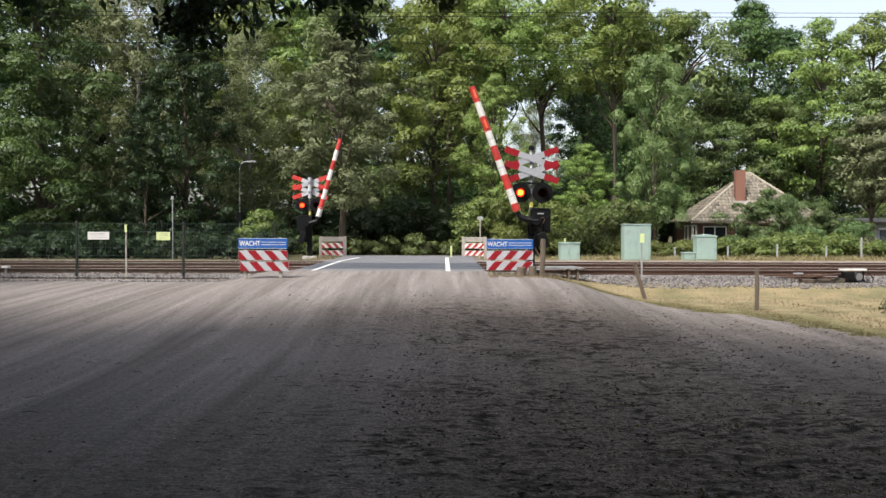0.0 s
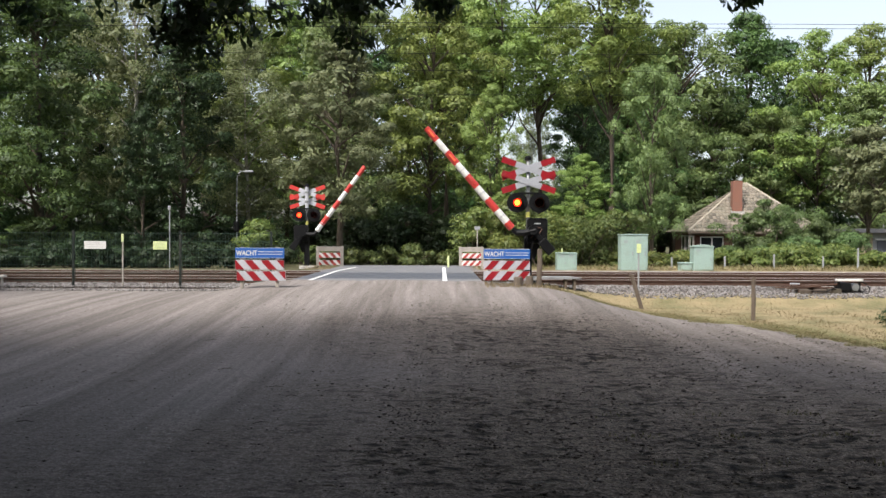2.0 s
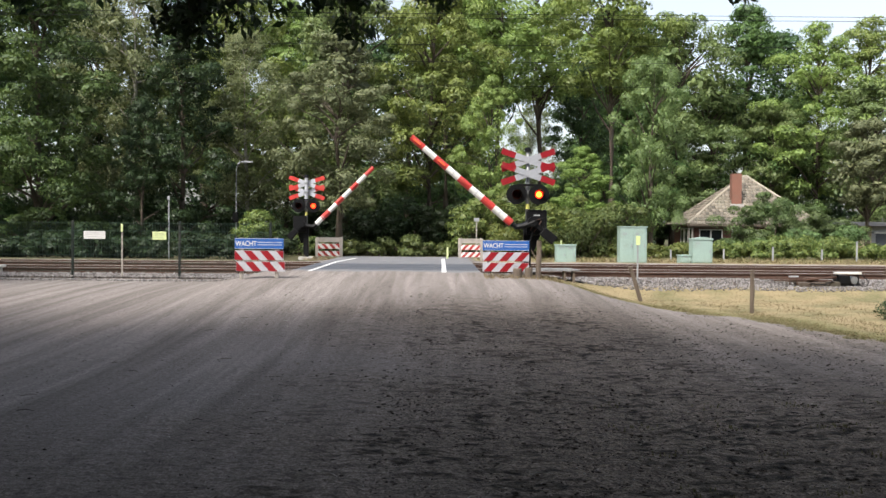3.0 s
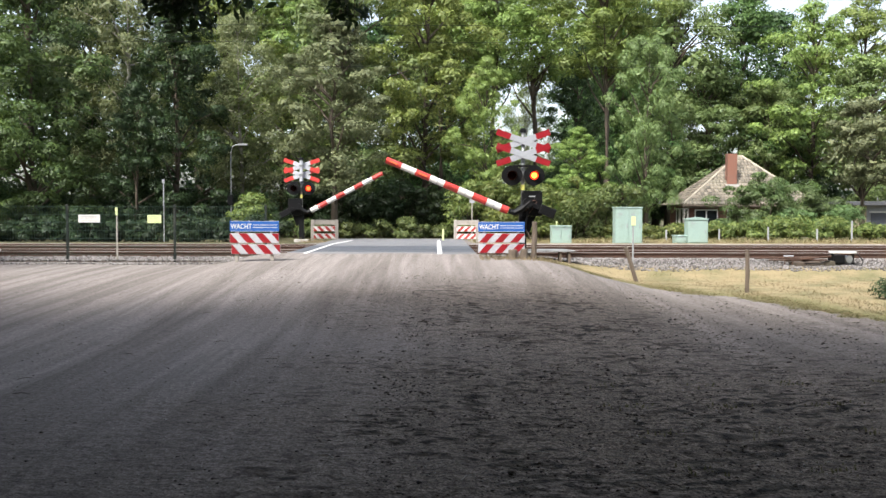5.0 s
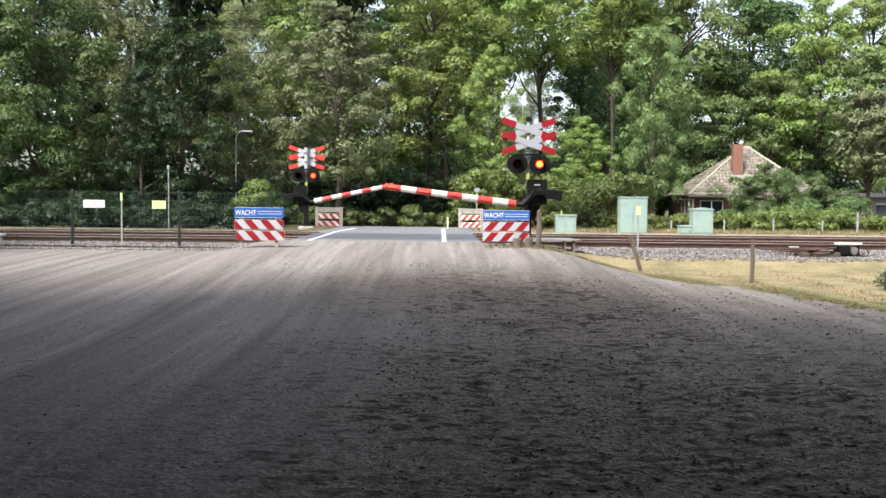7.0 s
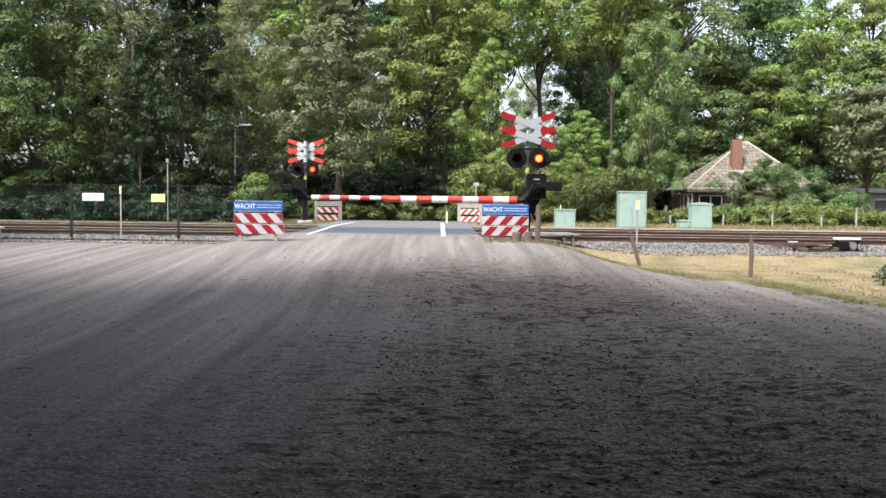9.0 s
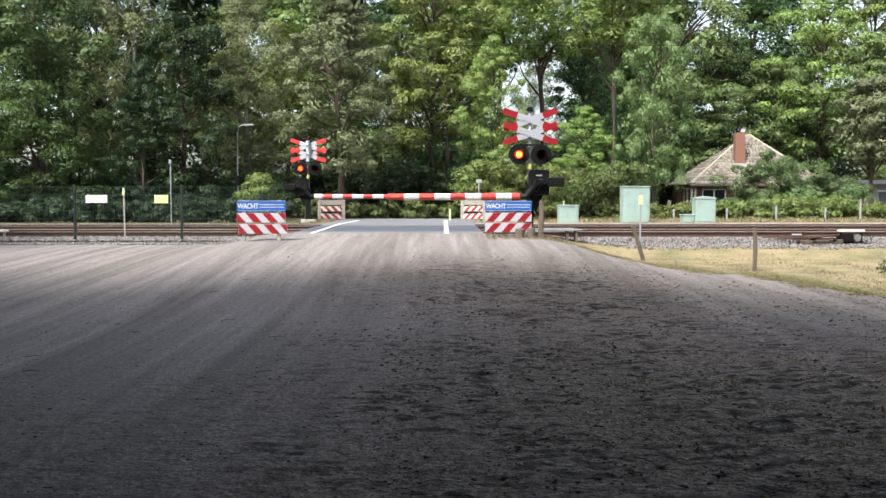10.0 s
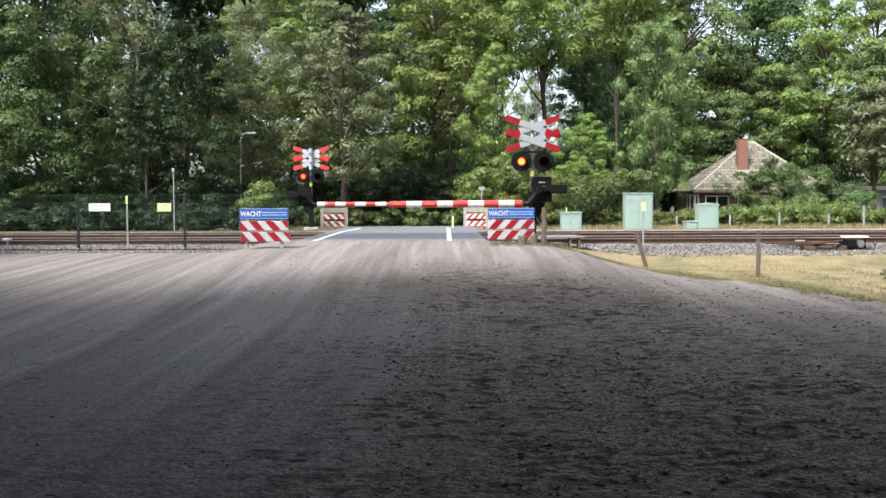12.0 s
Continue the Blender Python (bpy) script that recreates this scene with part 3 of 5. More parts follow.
# the woodland beyond the railway: kind, x, y, height, width factor, turn
FOREST = [
    ("dark", -19.5, 37.5, 13.5, 1.0, 10), ("oak", -15.5, 36.5, 11.5, 1.05, 50), ("birch", -14.5, 45, 14.5, 1.1, 0), ("deep", -10.6, 38.8, 10.0, 0.9, 130),
    ("dark", -23.5, 44, 15, 1.1, 200), ("light", -11.0, 49, 14.5, 0.9, 250), ("light", -8.3, 51, 14.0, 0.8, 80), ("birch", -8.6, 42, 9.8, 1.35, 120),
    ("pine", -4.2, 39, 8.9, 1.0, 20), ("soft", -4.8, 47, 13.0, 0.9, 10), ("light", -0.6, 47, 13.5, 0.95, 140), ("light", 2.2, 42, 7.8, 0.75, 30),
    ("lofty", 3.0, 51, 16.0, 0.95, 200), ("oak", 1.6, 57, 15.5, 0.8, 280), ("lofty", 9.0, 50, 16.4, 1.0, 300), ("light", 6.6, 44, 5.0, 1.15, 100),
    ("soft", 9.5, 43, 8.9, 0.64, 60), ("oak", 12.4, 70, 17.6, 0.85, 15), ("soft", 18.0, 73.5, 17.8, 1.0, 70), ("oak", 24.0, 75, 18.9, 0.95, 160),
    ("soft", 20.8, 73, 13.0, 0.9, 230), ("light", 28.5, 72, 17.0, 1.0, 110), ("light", 33.2, 74, 17.8, 1.1, 20), ("high_pine", 23.5, 52, 7.4, 1.0, 30),
    ("soft", 25.0, 72, 11.0, 1.0, 45), ("soft", 31.5, 69, 12.5, 1.0, 80), ("birch", 6.3, 66, 11.5, 0.8, 10), ("soft", 27.0, 73.5, 11.5, 0.95, 330), ("dark", 9.2, 62, 12.0, 0.75, 240), ("dark", -2.0, 56, 14.0, 1.0, 15),
    ("dark", -6.0, 60, 16.0, 1.1, 35), ("dark", -14, 56, 17.0, 1.1, 85), ("dark", -21, 53, 17.0, 1.1, 125), ("oak", -27, 50, 16.0, 1.1, 165),
    ("dark", 11.8, 76, 16.5, 0.9, 205), 
    ("dark", 0.8, 64, 14.0, 0.9, 55), ("oak", 18.5, 80, 17.0, 1.1, 315), ("dark", 29.0, 80, 18.0, 1.1, 5),
    ("dark", -9.0, 70, 17, 1.2, 99), ("dark", 13.5, 77, 17, 1.2, 190), ("dark", -17, 47, 12.5, 0.9, 77), ("deep", -11.6, 36.9, 6.0, 0.8, 44), ("lofty", 6.0, 58, 18.0, 1.0, 0), ("lofty", 0.2, 53, 16.5, 0.9, 90), ("oak", 14.2, 72, 17.5, 0.9, 120),
]
for kind, x, y, h, w, turn in FOREST:
    plant(kind, x, y, h, w, turn)


def shade_tree(x, y, height, rad, bare, seed):
    # unseen light blocker; its dark leaves keep bounced light off the near ground
    t = make_tree("oak_tree", "large unseen oak placed to shade the dirt road", height, rad, bare, "umbrella", SHADE_LEAF, BARK, seed, 200, 60, 0.58, 0.0, 0.35, (0.6, 0.95))
    t.matrix_basis = pose(x, y, float(ground_z(x, y)) - 0.05)
    return t


# oaks out of view round the camera, placed to shade the road and block skylight
for k, (x, y, h, r, bare) in enumerate([
        (-6.7, 0.6, 17, 7.6, 0.25), (0.0, -4.0, 18, 8.2, 0.23), (6.6, -0.6, 15, 6.4, 0.27), (-14, 2, 15, 7.0, 0.31), (15.5, -2.5, 16, 6.0, 0.28),
        (-4, -13, 18, 7.5, 0.15), (8, -13, 18, 7.5, 0.15), (-15, -9, 18, 7.5, 0.15), (-23, 3, 13, 6.0, 0.2), (-18.5, 14, 13, 5.0, 0.2), (17, -11, 17, 7.0, 0.15), (-11.8, 5.2, 9, 5.0, 0.1), (11.8, 3.6, 9, 5.0, 0.1), (2.5, -9.5, 10, 5.0, 0.08), (-7.5, -8.5, 10, 5.0, 0.08)]):
    shade_tree(x, y, h, r, bare, 40 + k)


def shrub(x, y, r, h, material, seed, label, name="shrub", per=150, leaf=0.065):
    rng = random.Random(seed)
    z = float(ground_z(x, y))
    t = thing(name, pose(x, y, z), label, "shrub", "undergrowth shrubs")
    n = int(14 + 10 * r)
    pts = [(rng.gauss(0, 0.45) * r, rng.gauss(0, 0.4) * r, h * rng.uniform(0.15, 0.9) * (1 - 0.25 * rng.random())) for _ in range(n)]
    bm = bmesh.new()
    for p in pts[:9]:
        tube(bm, [(p[0] * 0.15, p[1] * 0.15, -0.08), (p[0] * 0.6, p[1] * 0.6, p[2] * 0.6), p], [0.03, 0.02, 0.008], 5, False)
    part("stem", bm, BARK, t)
    part("foliage", leaves("foliage", material, leaf_set(pts, [rng.uniform(0.25, 0.5) * min(1.2, 0.5 + 0.4 * h) for _ in pts], per, leaf, seed)), None, t)
    return t


def far_woods():
    """The closed wood behind the first trees, low over the horizon."""
    rng = np.random.RandomState(77)
    n = 760
    x = rng.uniform(-75, 85, n)
    y = rng.uniform(84, 98, n)
    top = 6.2 + 7.5 * smooth(-4, -14, x) + 5.5 * smooth(12, 20, x) + 1.2 * np.sin(x * 0.3)
    z = rng.uniform(0, 1, n) ** 0.8 * top
    me = leaves("far_woods", DARK_LEAF, leaf_set(np.stack([x, y, z], -1), rng.uniform(1.4, 2.6, n), 70, 0.3, 78))
    tagged(new("far_woods", me), "distant dark green wood behind the trees", "woods", kind="stuff")


far_woods()
rs = random.Random(8)
for k in range(34):
    x = -22 + k * 1.15 + rs.uniform(-0.3, 0.3)
    if x < 1.5 or 2.5 < x < 6.5:
        # west of -6 the shrubs take the leaf darkened for shade
        shrub(x, 39.6 + rs.uniform(-0.7, 0.9), rs.uniform(0.9, 1.4), rs.uniform(0.5, 0.95) if x > -6 else rs.uniform(1.2, 2.2), SHRUB_LEAF if x > -6 else SHADED_SHRUB_LEAF, 100 + k, "leafy green undergrowth along the wood edge")
# leaf colour of this row carries the shade under the crowns
for k in range(12):
    shrub(-17 + k * 0.98, 33.2 + rs.uniform(-0.5, 0.6), 1.0, rs.uniform(0.6, 1.15), SHADED_SHRUB_LEAF, 500 + k, "undergrowth behind the railway, shade put into its leaf colour")
for k, (x, y, r, h) in enumerate([(2.2, 37.5, 1.3, 2.4), (4.0, 37, 1.6, 2.9), (5.6, 38.5, 1.5, 2.2), (1.2, 39, 1.2, 3.0), (7.0, 40, 1.6, 2.6), (-6.9, 36.3, 0.7, 1.9)]):
    shrub(x, y, r, h, HEDGE_LEAF if k in (0, 1, 3, 5) else SHRUB_LEAF, 200 + k, "tall bright green bush beside the railway", per=220)
# thicket added as dark fill where the wood's foot lies in shade
for k in range(10):
    shrub(-6.2 + k * 1.15, 43.6 + rs.uniform(-0.6, 0.6), 1.3, rs.uniform(2.2, 3.6), SHADED_SHRUB_LEAF, 700 + k, "added thicket coloured dark for the shade under the wood", "holly_thicket", 190, 0.07)
for k in range(22):
    x = 7.6 + k * 0.98 + rs.uniform(-0.35, 0.35)
    shrub(x, 38.6 + rs.uniform(-0.9, 0.9), rs.uniform(0.55, 1.1), rs.choice((0.35, 0.5, 0.6, 0.75, 0.95)), HEDGE_LEAF, 300 + k, "low straggling green hedge bush before the house", "hedge_bush")
for k, (x, y, r, h) in enumerate([(17.4, 50, 2.1, 4.0), (19.0, 49, 1.7, 2.4), (20.2, 51, 1.3, 2.3), (16.5, 49.4, 1.5, 1.5), (18.2, 48.4, 1.7, 1.5), (20.2, 48.8, 1.5, 1.7), (15.1, 50, 1.0, 0.9), (17.9, 50.3, 1.5, 3.4), (19.3, 50.2, 1.5, 2.4), (20.7, 50.4, 1.4, 2.2)]):
    shrub(x, y, r, h, GARDEN_LEAF, 400 + k, "rounded dark green garden bush before the house", "garden_bush", 420, 0.058)


def overhang(x, y, z, seed, n, spread, material):
    """A hanging spray of oak leaves with its twigs."""
    rng = random.Random(seed)
    t = thing("oak_branch", pose(x, y, z), "hanging oak branch with drooping leaves in shade-dark colour", "branch", "overhanging branches")
    pts = [(rng.uniform(-1, 1) * spread[0], rng.uniform(-1, 1) * spread[1], -rng.random() ** 1.4 * spread[2]) for _ in range(n)]
    bm = bmesh.new()
    top = Vector((0, -0.5, 2.2))
    for p in pts:
        e = Vector(p)
        tube(bm, [top + Vector((p[0] * 0.3, 0, 0)), top.lerp(e, 0.6) + Vector((p[0] * 0.2, 0, 0.25)), e], [0.02, 0.012, 0.004], 5, False)
    part("twigs", bm, BARK, t)
    part("foliage", leaves("foliage", material, leaf_set(pts, [rng.uniform(0.12, 0.26) for _ in pts], 48, 0.058, seed, 0.5, 0.8)), None, t)
    return t


for x, y, z, n, spread in [
        (-0.98, 9.0, 4.0, 13, (0.26, 0.3, 0.66)), (-0.45, 9.2, 3.97, 5, (0.18, 0.3, 0.35)), (-0.15, 9.3, 3.97, 4, (0.2, 0.3, 0.28)), (0.0, 9.0, 4.05, 3, (0.12, 0.2, 0.35)),
        (-1.8, 8.6, 4.06, 17, (0.30, 0.5, 0.68)), (-2.32, 8.6, 4.05, 15, (0.2, 0.3, 0.92)), (-2.6, 8.7, 4.12, 8, (0.22, 0.4, 0.5)), (-3.05, 8.8, 4.12, 5, (0.12, 0.4, 0.5)), (-4.05, 8.6, 4.06, 10, (0.2, 0.4, 0.62)),
        (3.0, 9.2, 4.12, 7, (0.2, 0.2, 0.28))]:
    # the canopy's shade is put into the colour of these leaves
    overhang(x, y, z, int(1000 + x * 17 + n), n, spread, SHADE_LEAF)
shrub(7.72, 16.0, 0.14, 0.34, SHADE_LEAF, 600, "small dark green bush at the grass edge", per=60, leaf=0.03)

# ---- level crossing signals ----


def disc(bm, y, r0, r1, seg=20, mat_index=0, cx=0.0, cz=0.0):
    """A flat ring or disc facing along y."""
    ring = [bm.verts.new((cx + math.cos(k * math.tau / seg) * r1, y, cz + math.sin(k * math.tau / seg) * r1)) for k in range(seg)]
    if r0 <= 0:
        f = [bm.faces.new(ring)]
    else:
        inner = [bm.verts.new((cx + math.cos(k * math.tau / seg) * r0, y, cz + math.sin(k * math.tau / seg) * r0)) for k in range(seg)]
        f = [bm.faces.new((ring[k], ring[(k + 1) % seg], inner[(k + 1) % seg], inner[k])) for k in range(seg)]
    for q in f:
        q.material_index = mat_index
    return ring


def lens_mesh(core):
    """A lens that turns in its hood: lit glass on one side, dark glass on the other."""
    bm = bmesh.new()
    disc(bm, -0.012, 0.062, 0.092, 20, 1)
    disc(bm, -0.016, 0, 0.063, 20, 0)
    disc(bm, -0.0119, 0.09, 0.094, 20, 2)
    disc(bm, 0.012, 0, 0.094, 20, 2)
    tube_r = 0.095
    for k in range(20):
        c0, c1 = k * math.tau / 20, (k + 1) * math.tau / 20
        q = [bm.verts.new((math.cos(c) * tube_r, y, math.sin(c) * tube_r)) for c, y in ((c0, -0.012), (c1, -0.012), (c1, 0.012), (c0, 0.012))]
        bm.faces.new(q).material_index = 2
    bmesh.ops.recalc_face_normals(bm, faces=bm.faces)
    return mesh_of(bm, "lens", [core, LAMP_RIM, LENS_DARK])


LENS = {1: lens_mesh(LAMP_CORE), -1: lens_mesh(LAMP_FAR)}


def arm_outline(x0, z0, x1, z1, w):
    d = Vector((x1 - x0, z1 - z0)).normalized()
    q = Vector((-d.y, d.x)) * w / 2
    return [(x0 + q.x, z0 + q.y), (x1 + q.x, z1 + q.y), (x1 - q.x, z1 - q.y), (x0 - q.x, z0 - q.y)]


BOOM_DX, BOOM_DZ = -0.34, -0.33


def signal(m, label, flip):
    """Post with double warning cross, two lamps, drive and boom. flip: +1 lamps to local -y, -1 to local +y."""
    s = thing("crossing_signal", m, label, "level crossing signal", "crossing signals")
    f = flip
    part("plinth", boxed(-0.24, 0.24, -0.2, 0.2, -0.25, 0.10, 0.03), CONCRETE, s)
    part("lower_post", boxed(-0.085, 0.085, -0.07, 0.07, 0.1, 1.15, 0.01), BLACK, s)
    part("pole", tubed([(0, 0, 1.1), (0, 0, 2.80)], 0.045, 10), GALV, s, "galvanised steel pole", True)
    part("sticker_band", tubed([(0, 0, 1.50), (0, 0, 1.62)], 0.049, 10), YELLOW, s, "yellow band round the pole")
    part("cap", tubed([(0, 0, 2.80), (0, 0, 2.87), (0, 0, 2.90)], [0.075, 0.07, 0.04], 10), BLACK, s)
    # warning cross, two crossed pairs one over the other
    yb = -0.075
    for zc in (2.605, 2.295):
        for side in (1, -1):
            a, b = Vector((-0.60, zc + 0.205 * side)), Vector((0.60, zc - 0.205 * side))
            y0 = yb - (0.012 if side > 0 else 0) - (0.028 if zc < 2.4 else 0)
            # near cross takes the sheet greyed for shade, far cross the lighter one
            arm = part("cross_arm", plate(arm_outline(*a.lerp(b, 0.26), *a.lerp(b, 0.74), 0.136), y0, y0 - 0.01), SHADED_CROSS_WHITE if f > 0 else GREY_WHITE, s, "white reflective cross arm")
            for p, q in ((0.0, 0.26), (0.74, 1.0)):
                part("arm_end", plate(arm_outline(*a.lerp(b, p), *a.lerp(b, q), 0.136), y0, y0 - 0.01), DEEP_RED if f > 0 else RED, arm, "red end of the cross arm")
    for zc in (2.605, 2.295):
        part("bracket", boxed(-0.06, 0.06, -0.08, 0.08, zc - 0.03, zc + 0.03), GALV, s)
    if f < 0:
        part("pole_sleeve", tubed([(0, 0, 2.0), (0, 0, 2.78)], 0.062, 12), GREY_WHITE, s, "pale sleeve round the pole")
    part("lamp_bar", boxed(-0.24, 0.24, min(-0.105 * f, -0.075 * f), max(-0.105 * f, -0.075 * f), 2.02, 2.065, 0.006), BLACK, s, "black bar across the lamp boards")
    part("junction_box", boxed(-0.06, 0.06, 0.05 * f - 0.03, 0.05 * f + 0.03, 1.68, 1.78, 0.01), GREY_PAINT, s)
    # lamps
    turn_parts = []
    yl = -0.10 * f
    for k, x in enumerate((-0.25, 0.25)):
        board = [(x + 0.235 * math.cos(a), 1.83 + 0.225 * math.sin(a)) for a in (i * math.tau / 24 for i in range(24))]
        bm = bmesh.new()
        outer = [bm.verts.new((p[0], yl, p[1])) for p in board]
        inner = [bm.verts.new((x + 0.105 * math.cos(i * math.tau / 24), yl, 1.83 + 0.105 * math.sin(i * math.tau / 24))) for i in range(24)]
        back = [bm.verts.new((v.co.x, yl + 0.02 * f, v.co.z)) for v in outer]
        for i in range(24):
            j = (i + 1) % 24
            bm.faces.new((outer[i], outer[j], inner[j], inner[i]))
            bm.faces.new((outer[j], outer[i], back[i], back[j]))
        bmesh.ops.recalc_face_normals(bm, faces=bm.faces)
        lamp = part("lamp_board", bm, BLACK, s, "black oval lamp backing board")
        bm = bmesh.new()
        for r in (0.105,):
            rings = [[bm.verts.new((x + r * math.cos(i * math.tau / 24), yl + yy * f, 1.83 + r * math.sin(i * math.tau / 24))) for i in range(24)] for yy in (0.0, 0.12)]
            for i in range(24):
                j = (i + 1) % 24
                bm.faces.new((rings[0][i], rings[0][j], rings[1][j], rings[1][i]))
            bm.faces.new(rings[1])
        part("lamp_housing", bm, BLACK, lamp)
        bm = bmesh.new()
        n = 15
        a0 = [math.radians(-15 + 210 * i / (n - 1)) for i in range(n)]
        lo = [bm.verts.new((x + 0.122 * math.cos(a), yl, 1.83 + 0.122 * math.sin(a))) for a in a0]
        hi = [bm.verts.new((x + 0.118 * math.cos(a), yl - (0.05 + 0.17 * max(0, math.sin(a))) * f, 1.83 + 0.118 * math.sin(a))) for a in a0]
        for i in range(n - 1):
            bm.faces.new((lo[i], lo[i + 1], hi[i + 1], hi[i]))
        hood = part("hood", bm, BLACK, lamp, "black sun hood")
        mod = hood.modifiers.new("thick", "SOLIDIFY")
        mod.thickness = 0.006
        lens = part("lens", LENS[f], None, lamp, "round signal lens, lit on one face")
        lens.matrix_basis = pose(x, yl + 0.02 * f, 1.83)
        turn_parts.append((lens, x, yl + 0.02 * f))
    # drive box with pivot and boom
    part("drive_box", boxed(-0.03, 0.43, -0.16, 0.16, 0.92, 1.46, 0.025), BLACK, s, "black enamelled barrier drive box")
    part("drive_lid", boxed(0.0, 0.4, -0.175, 0.175, 1.455, 1.485, 0.01), BLACK, s)
    part("type_plate", boxed(0.13, 0.27, -0.166, -0.158, 1.345, 1.375), GREY_PAINT, s)
    part("drive_door", boxed(0.02, 0.38, -0.172, -0.161, 0.96, 1.30, 0.004), BLACK, s)
    part("crank_rod", tubed([(0.05, -0.19, 1.02), (0.20, -0.20, 1.26), (0.28, -0.19, 1.27)], 0.014, 6), RUST, s, "dark crank rod")
    part("crank_rod", tubed([(0.13, -0.19, 0.98), (0.25, -0.20, 1.14), (0.30, -0.19, 1.24)], 0.012, 6), RUST, s, "dark crank rod")
    part("mounting_bracket", plate([(-0.06, 0.9), (0.12, 0.55), (0.16, 0.55), (0.3, 0.92)], -0.05, 0.05), BLACK, s)
    part("conduit", tubed([(0.02, -0.18, 1.15), (0.1, -0.2, 0.95), (0.02, -0.12, 0.6), (-0.04, -0.08, 0.1)], 0.02, 6), BLACK, s)
    length = 2.95 if f > 0 else 2.72
    boom = part("boom", tubed([(BOOM_DX, 0, BOOM_DZ), (BOOM_DX - length, 0, BOOM_DZ)], [0.085, 0.068], 12), WHITE, s, "white boom with red bands")
    bands = ((0.0, 0.06), (0.178, 0.291), (0.41, 0.524), (0.643, 0.76), (0.876, 1.0)) if f > 0 else ((0.10, 0.225), (0.35, 0.47), (0.606, 0.723), (0.86, 1.0))
    for u0, u1 in bands:
        r0, r1 = 0.0865 - 0.017 * u0, 0.0865 - 0.017 * u1
        part("red_band", tubed([(BOOM_DX - length * u0 - 0.001, 0, BOOM_DZ), (BOOM_DX - length * u1 - 0.001, 0, BOOM_DZ)], [r0 + 0.001, r1 + 0.001], 12), RED, boom, "red reflective band")
    for k, u in enumerate((0.465, 0.70, 0.94) if f > 0 else (0.41, 0.665)):
        r = (0.088 - 0.017 * u) * f
        part("boom_light", boxed(BOOM_DX - length * u - 0.1, BOOM_DX - length * u + 0.1, min(-r, -r - 0.012 * f), max(-r, -r - 0.012 * f), BOOM_DZ - 0.014, BOOM_DZ + 0.026, 0.005), BOOM_LAMP if k != 0 and f > 0 else RED, boom, "flat orange boom light" if k and f > 0 else "flat red boom light")
    for u in (0.12, 0.35, 0.58):
        part("clamp_ring", tubed([(BOOM_DX - length * u - 0.008, 0, BOOM_DZ), (BOOM_DX - length * u + 0.008, 0, BOOM_DZ)], 0.0885 - 0.017 * u, 12), GREY_WHITE, boom)
    part("gooseneck", tubed([(BOOM_DX + 0.02, 0, BOOM_DZ), (BOOM_DX + 0.14, 0, BOOM_DZ + 0.01), (BOOM_DX + 0.26, 0, BOOM_DZ + 0.15), (-0.02, 0, -0.06), (0.03, 0, 0.04)], [0.06, 0.065, 0.075, 0.08, 0.085], 8), BLACK, boom, "black bent boom arm")
    part("hub", tubed([(0, -0.07, 0), (0, 0.09, 0)], 0.11, 14), BLACK, boom)
    part("counterweight_arm", boxed(0.0, 0.42, -0.03, 0.03, -0.05, 0.05, 0.01), BLACK, boom)
    part("counterweight", boxed(0.30, 0.66, -0.07, 0.07, -0.11, 0.10, 0.02), BLACK, boom, "black counterweight block")
    return s, boom, turn_parts


PIVOT = (0.09, -0.26, 1.21)
near_signal, near_boom, near_lens = signal(pose(1.96, 21.5, 0.50), "crossing signal with red lamps and red-white boom, near side", 1)
far_signal, far_boom, far_lens = signal(pose(-4.60, 32.4, 0.46, 0, 0, 180), "crossing signal with red lamps and red-white boom, far side", -1)

NEAR_ANGLES = [(0, 69.7), (0.5, 63.6), (1.0, 58.6), (1.5, 53.8), (2.0, 49.2), (2.5, 44.8), (3.0, 40.2), (3.2, 38.3), (4.8, 24.2), (5.0, 22.5), (5.5, 18.2), (6.0, 14.2), (6.5, 10.3), (6.7, 9.0), (8.3, 1.1), (8.5, 0.6), (8.8, 0.2), (9.0, 0.0), (12.0, 0.0)]
FAR_ANGLES = [(0, 74.0), (0.5, 68.3), (1.0, 63.2), (1.5, 57.8), (2.0, 53.6), (2.5, 49.2), (3.0, 45.2), (3.2, 43.5), (4.8, 29.5), (5.0, 27.7), (5.5, 23.0), (6.0, 19.5), (6.5, 15.8), (6.7, 14.4), (8.3, 4.2), (8.5, 3.3), (8.8, 1.6), (9.1, 0.0), (12.0, 0.0)]


def flash_rows(x, y, f, first_lit, on, off):
    """Half turns of a lens at the times at which the lamps change over."""
    base = 0 if f > 0 else 180
    angle = base if first_lit else base + 180
    rows = [(0.0, pose(x, y, 1.83, 0, 0, angle))]
    for t in sorted(on + off):
        for k in range(4):
            rows.append((t + (k - 1) / 30, pose(x, y, 1.83, 0, 0, angle + 60 * k)))
        angle += 180
    rows.append((12.0, pose(x, y, 1.83, 0, 0, angle)))
    return rows


def motions():
    for boom, y, rows in ((near_boom, PIVOT[1], NEAR_ANGLES), (far_boom, -PIVOT[1], FAR_ANGLES)):
        walk(boom, [(t, pose(PIVOT[0], y, PIVOT[2], 0, a, 0)) for t, a in rows])
    left_on = [0.54 + 0.6665 * k for k in range(18) if 0.54 + 0.6665 * k < 11.9]
    right_on = [0.275 + 0.6665 * k for k in range(18) if 0.275 + 0.6665 * k < 11.9]
    for (lens, x, y), lit in zip(near_lens, (True, False)):
        walk(lens, flash_rows(x, y, 1, lit, left_on, right_on))
    for (lens, x, y), lit in zip(far_lens, (False, True)):
        walk(lens, flash_rows(x, y, -1, lit, left_on, right_on))



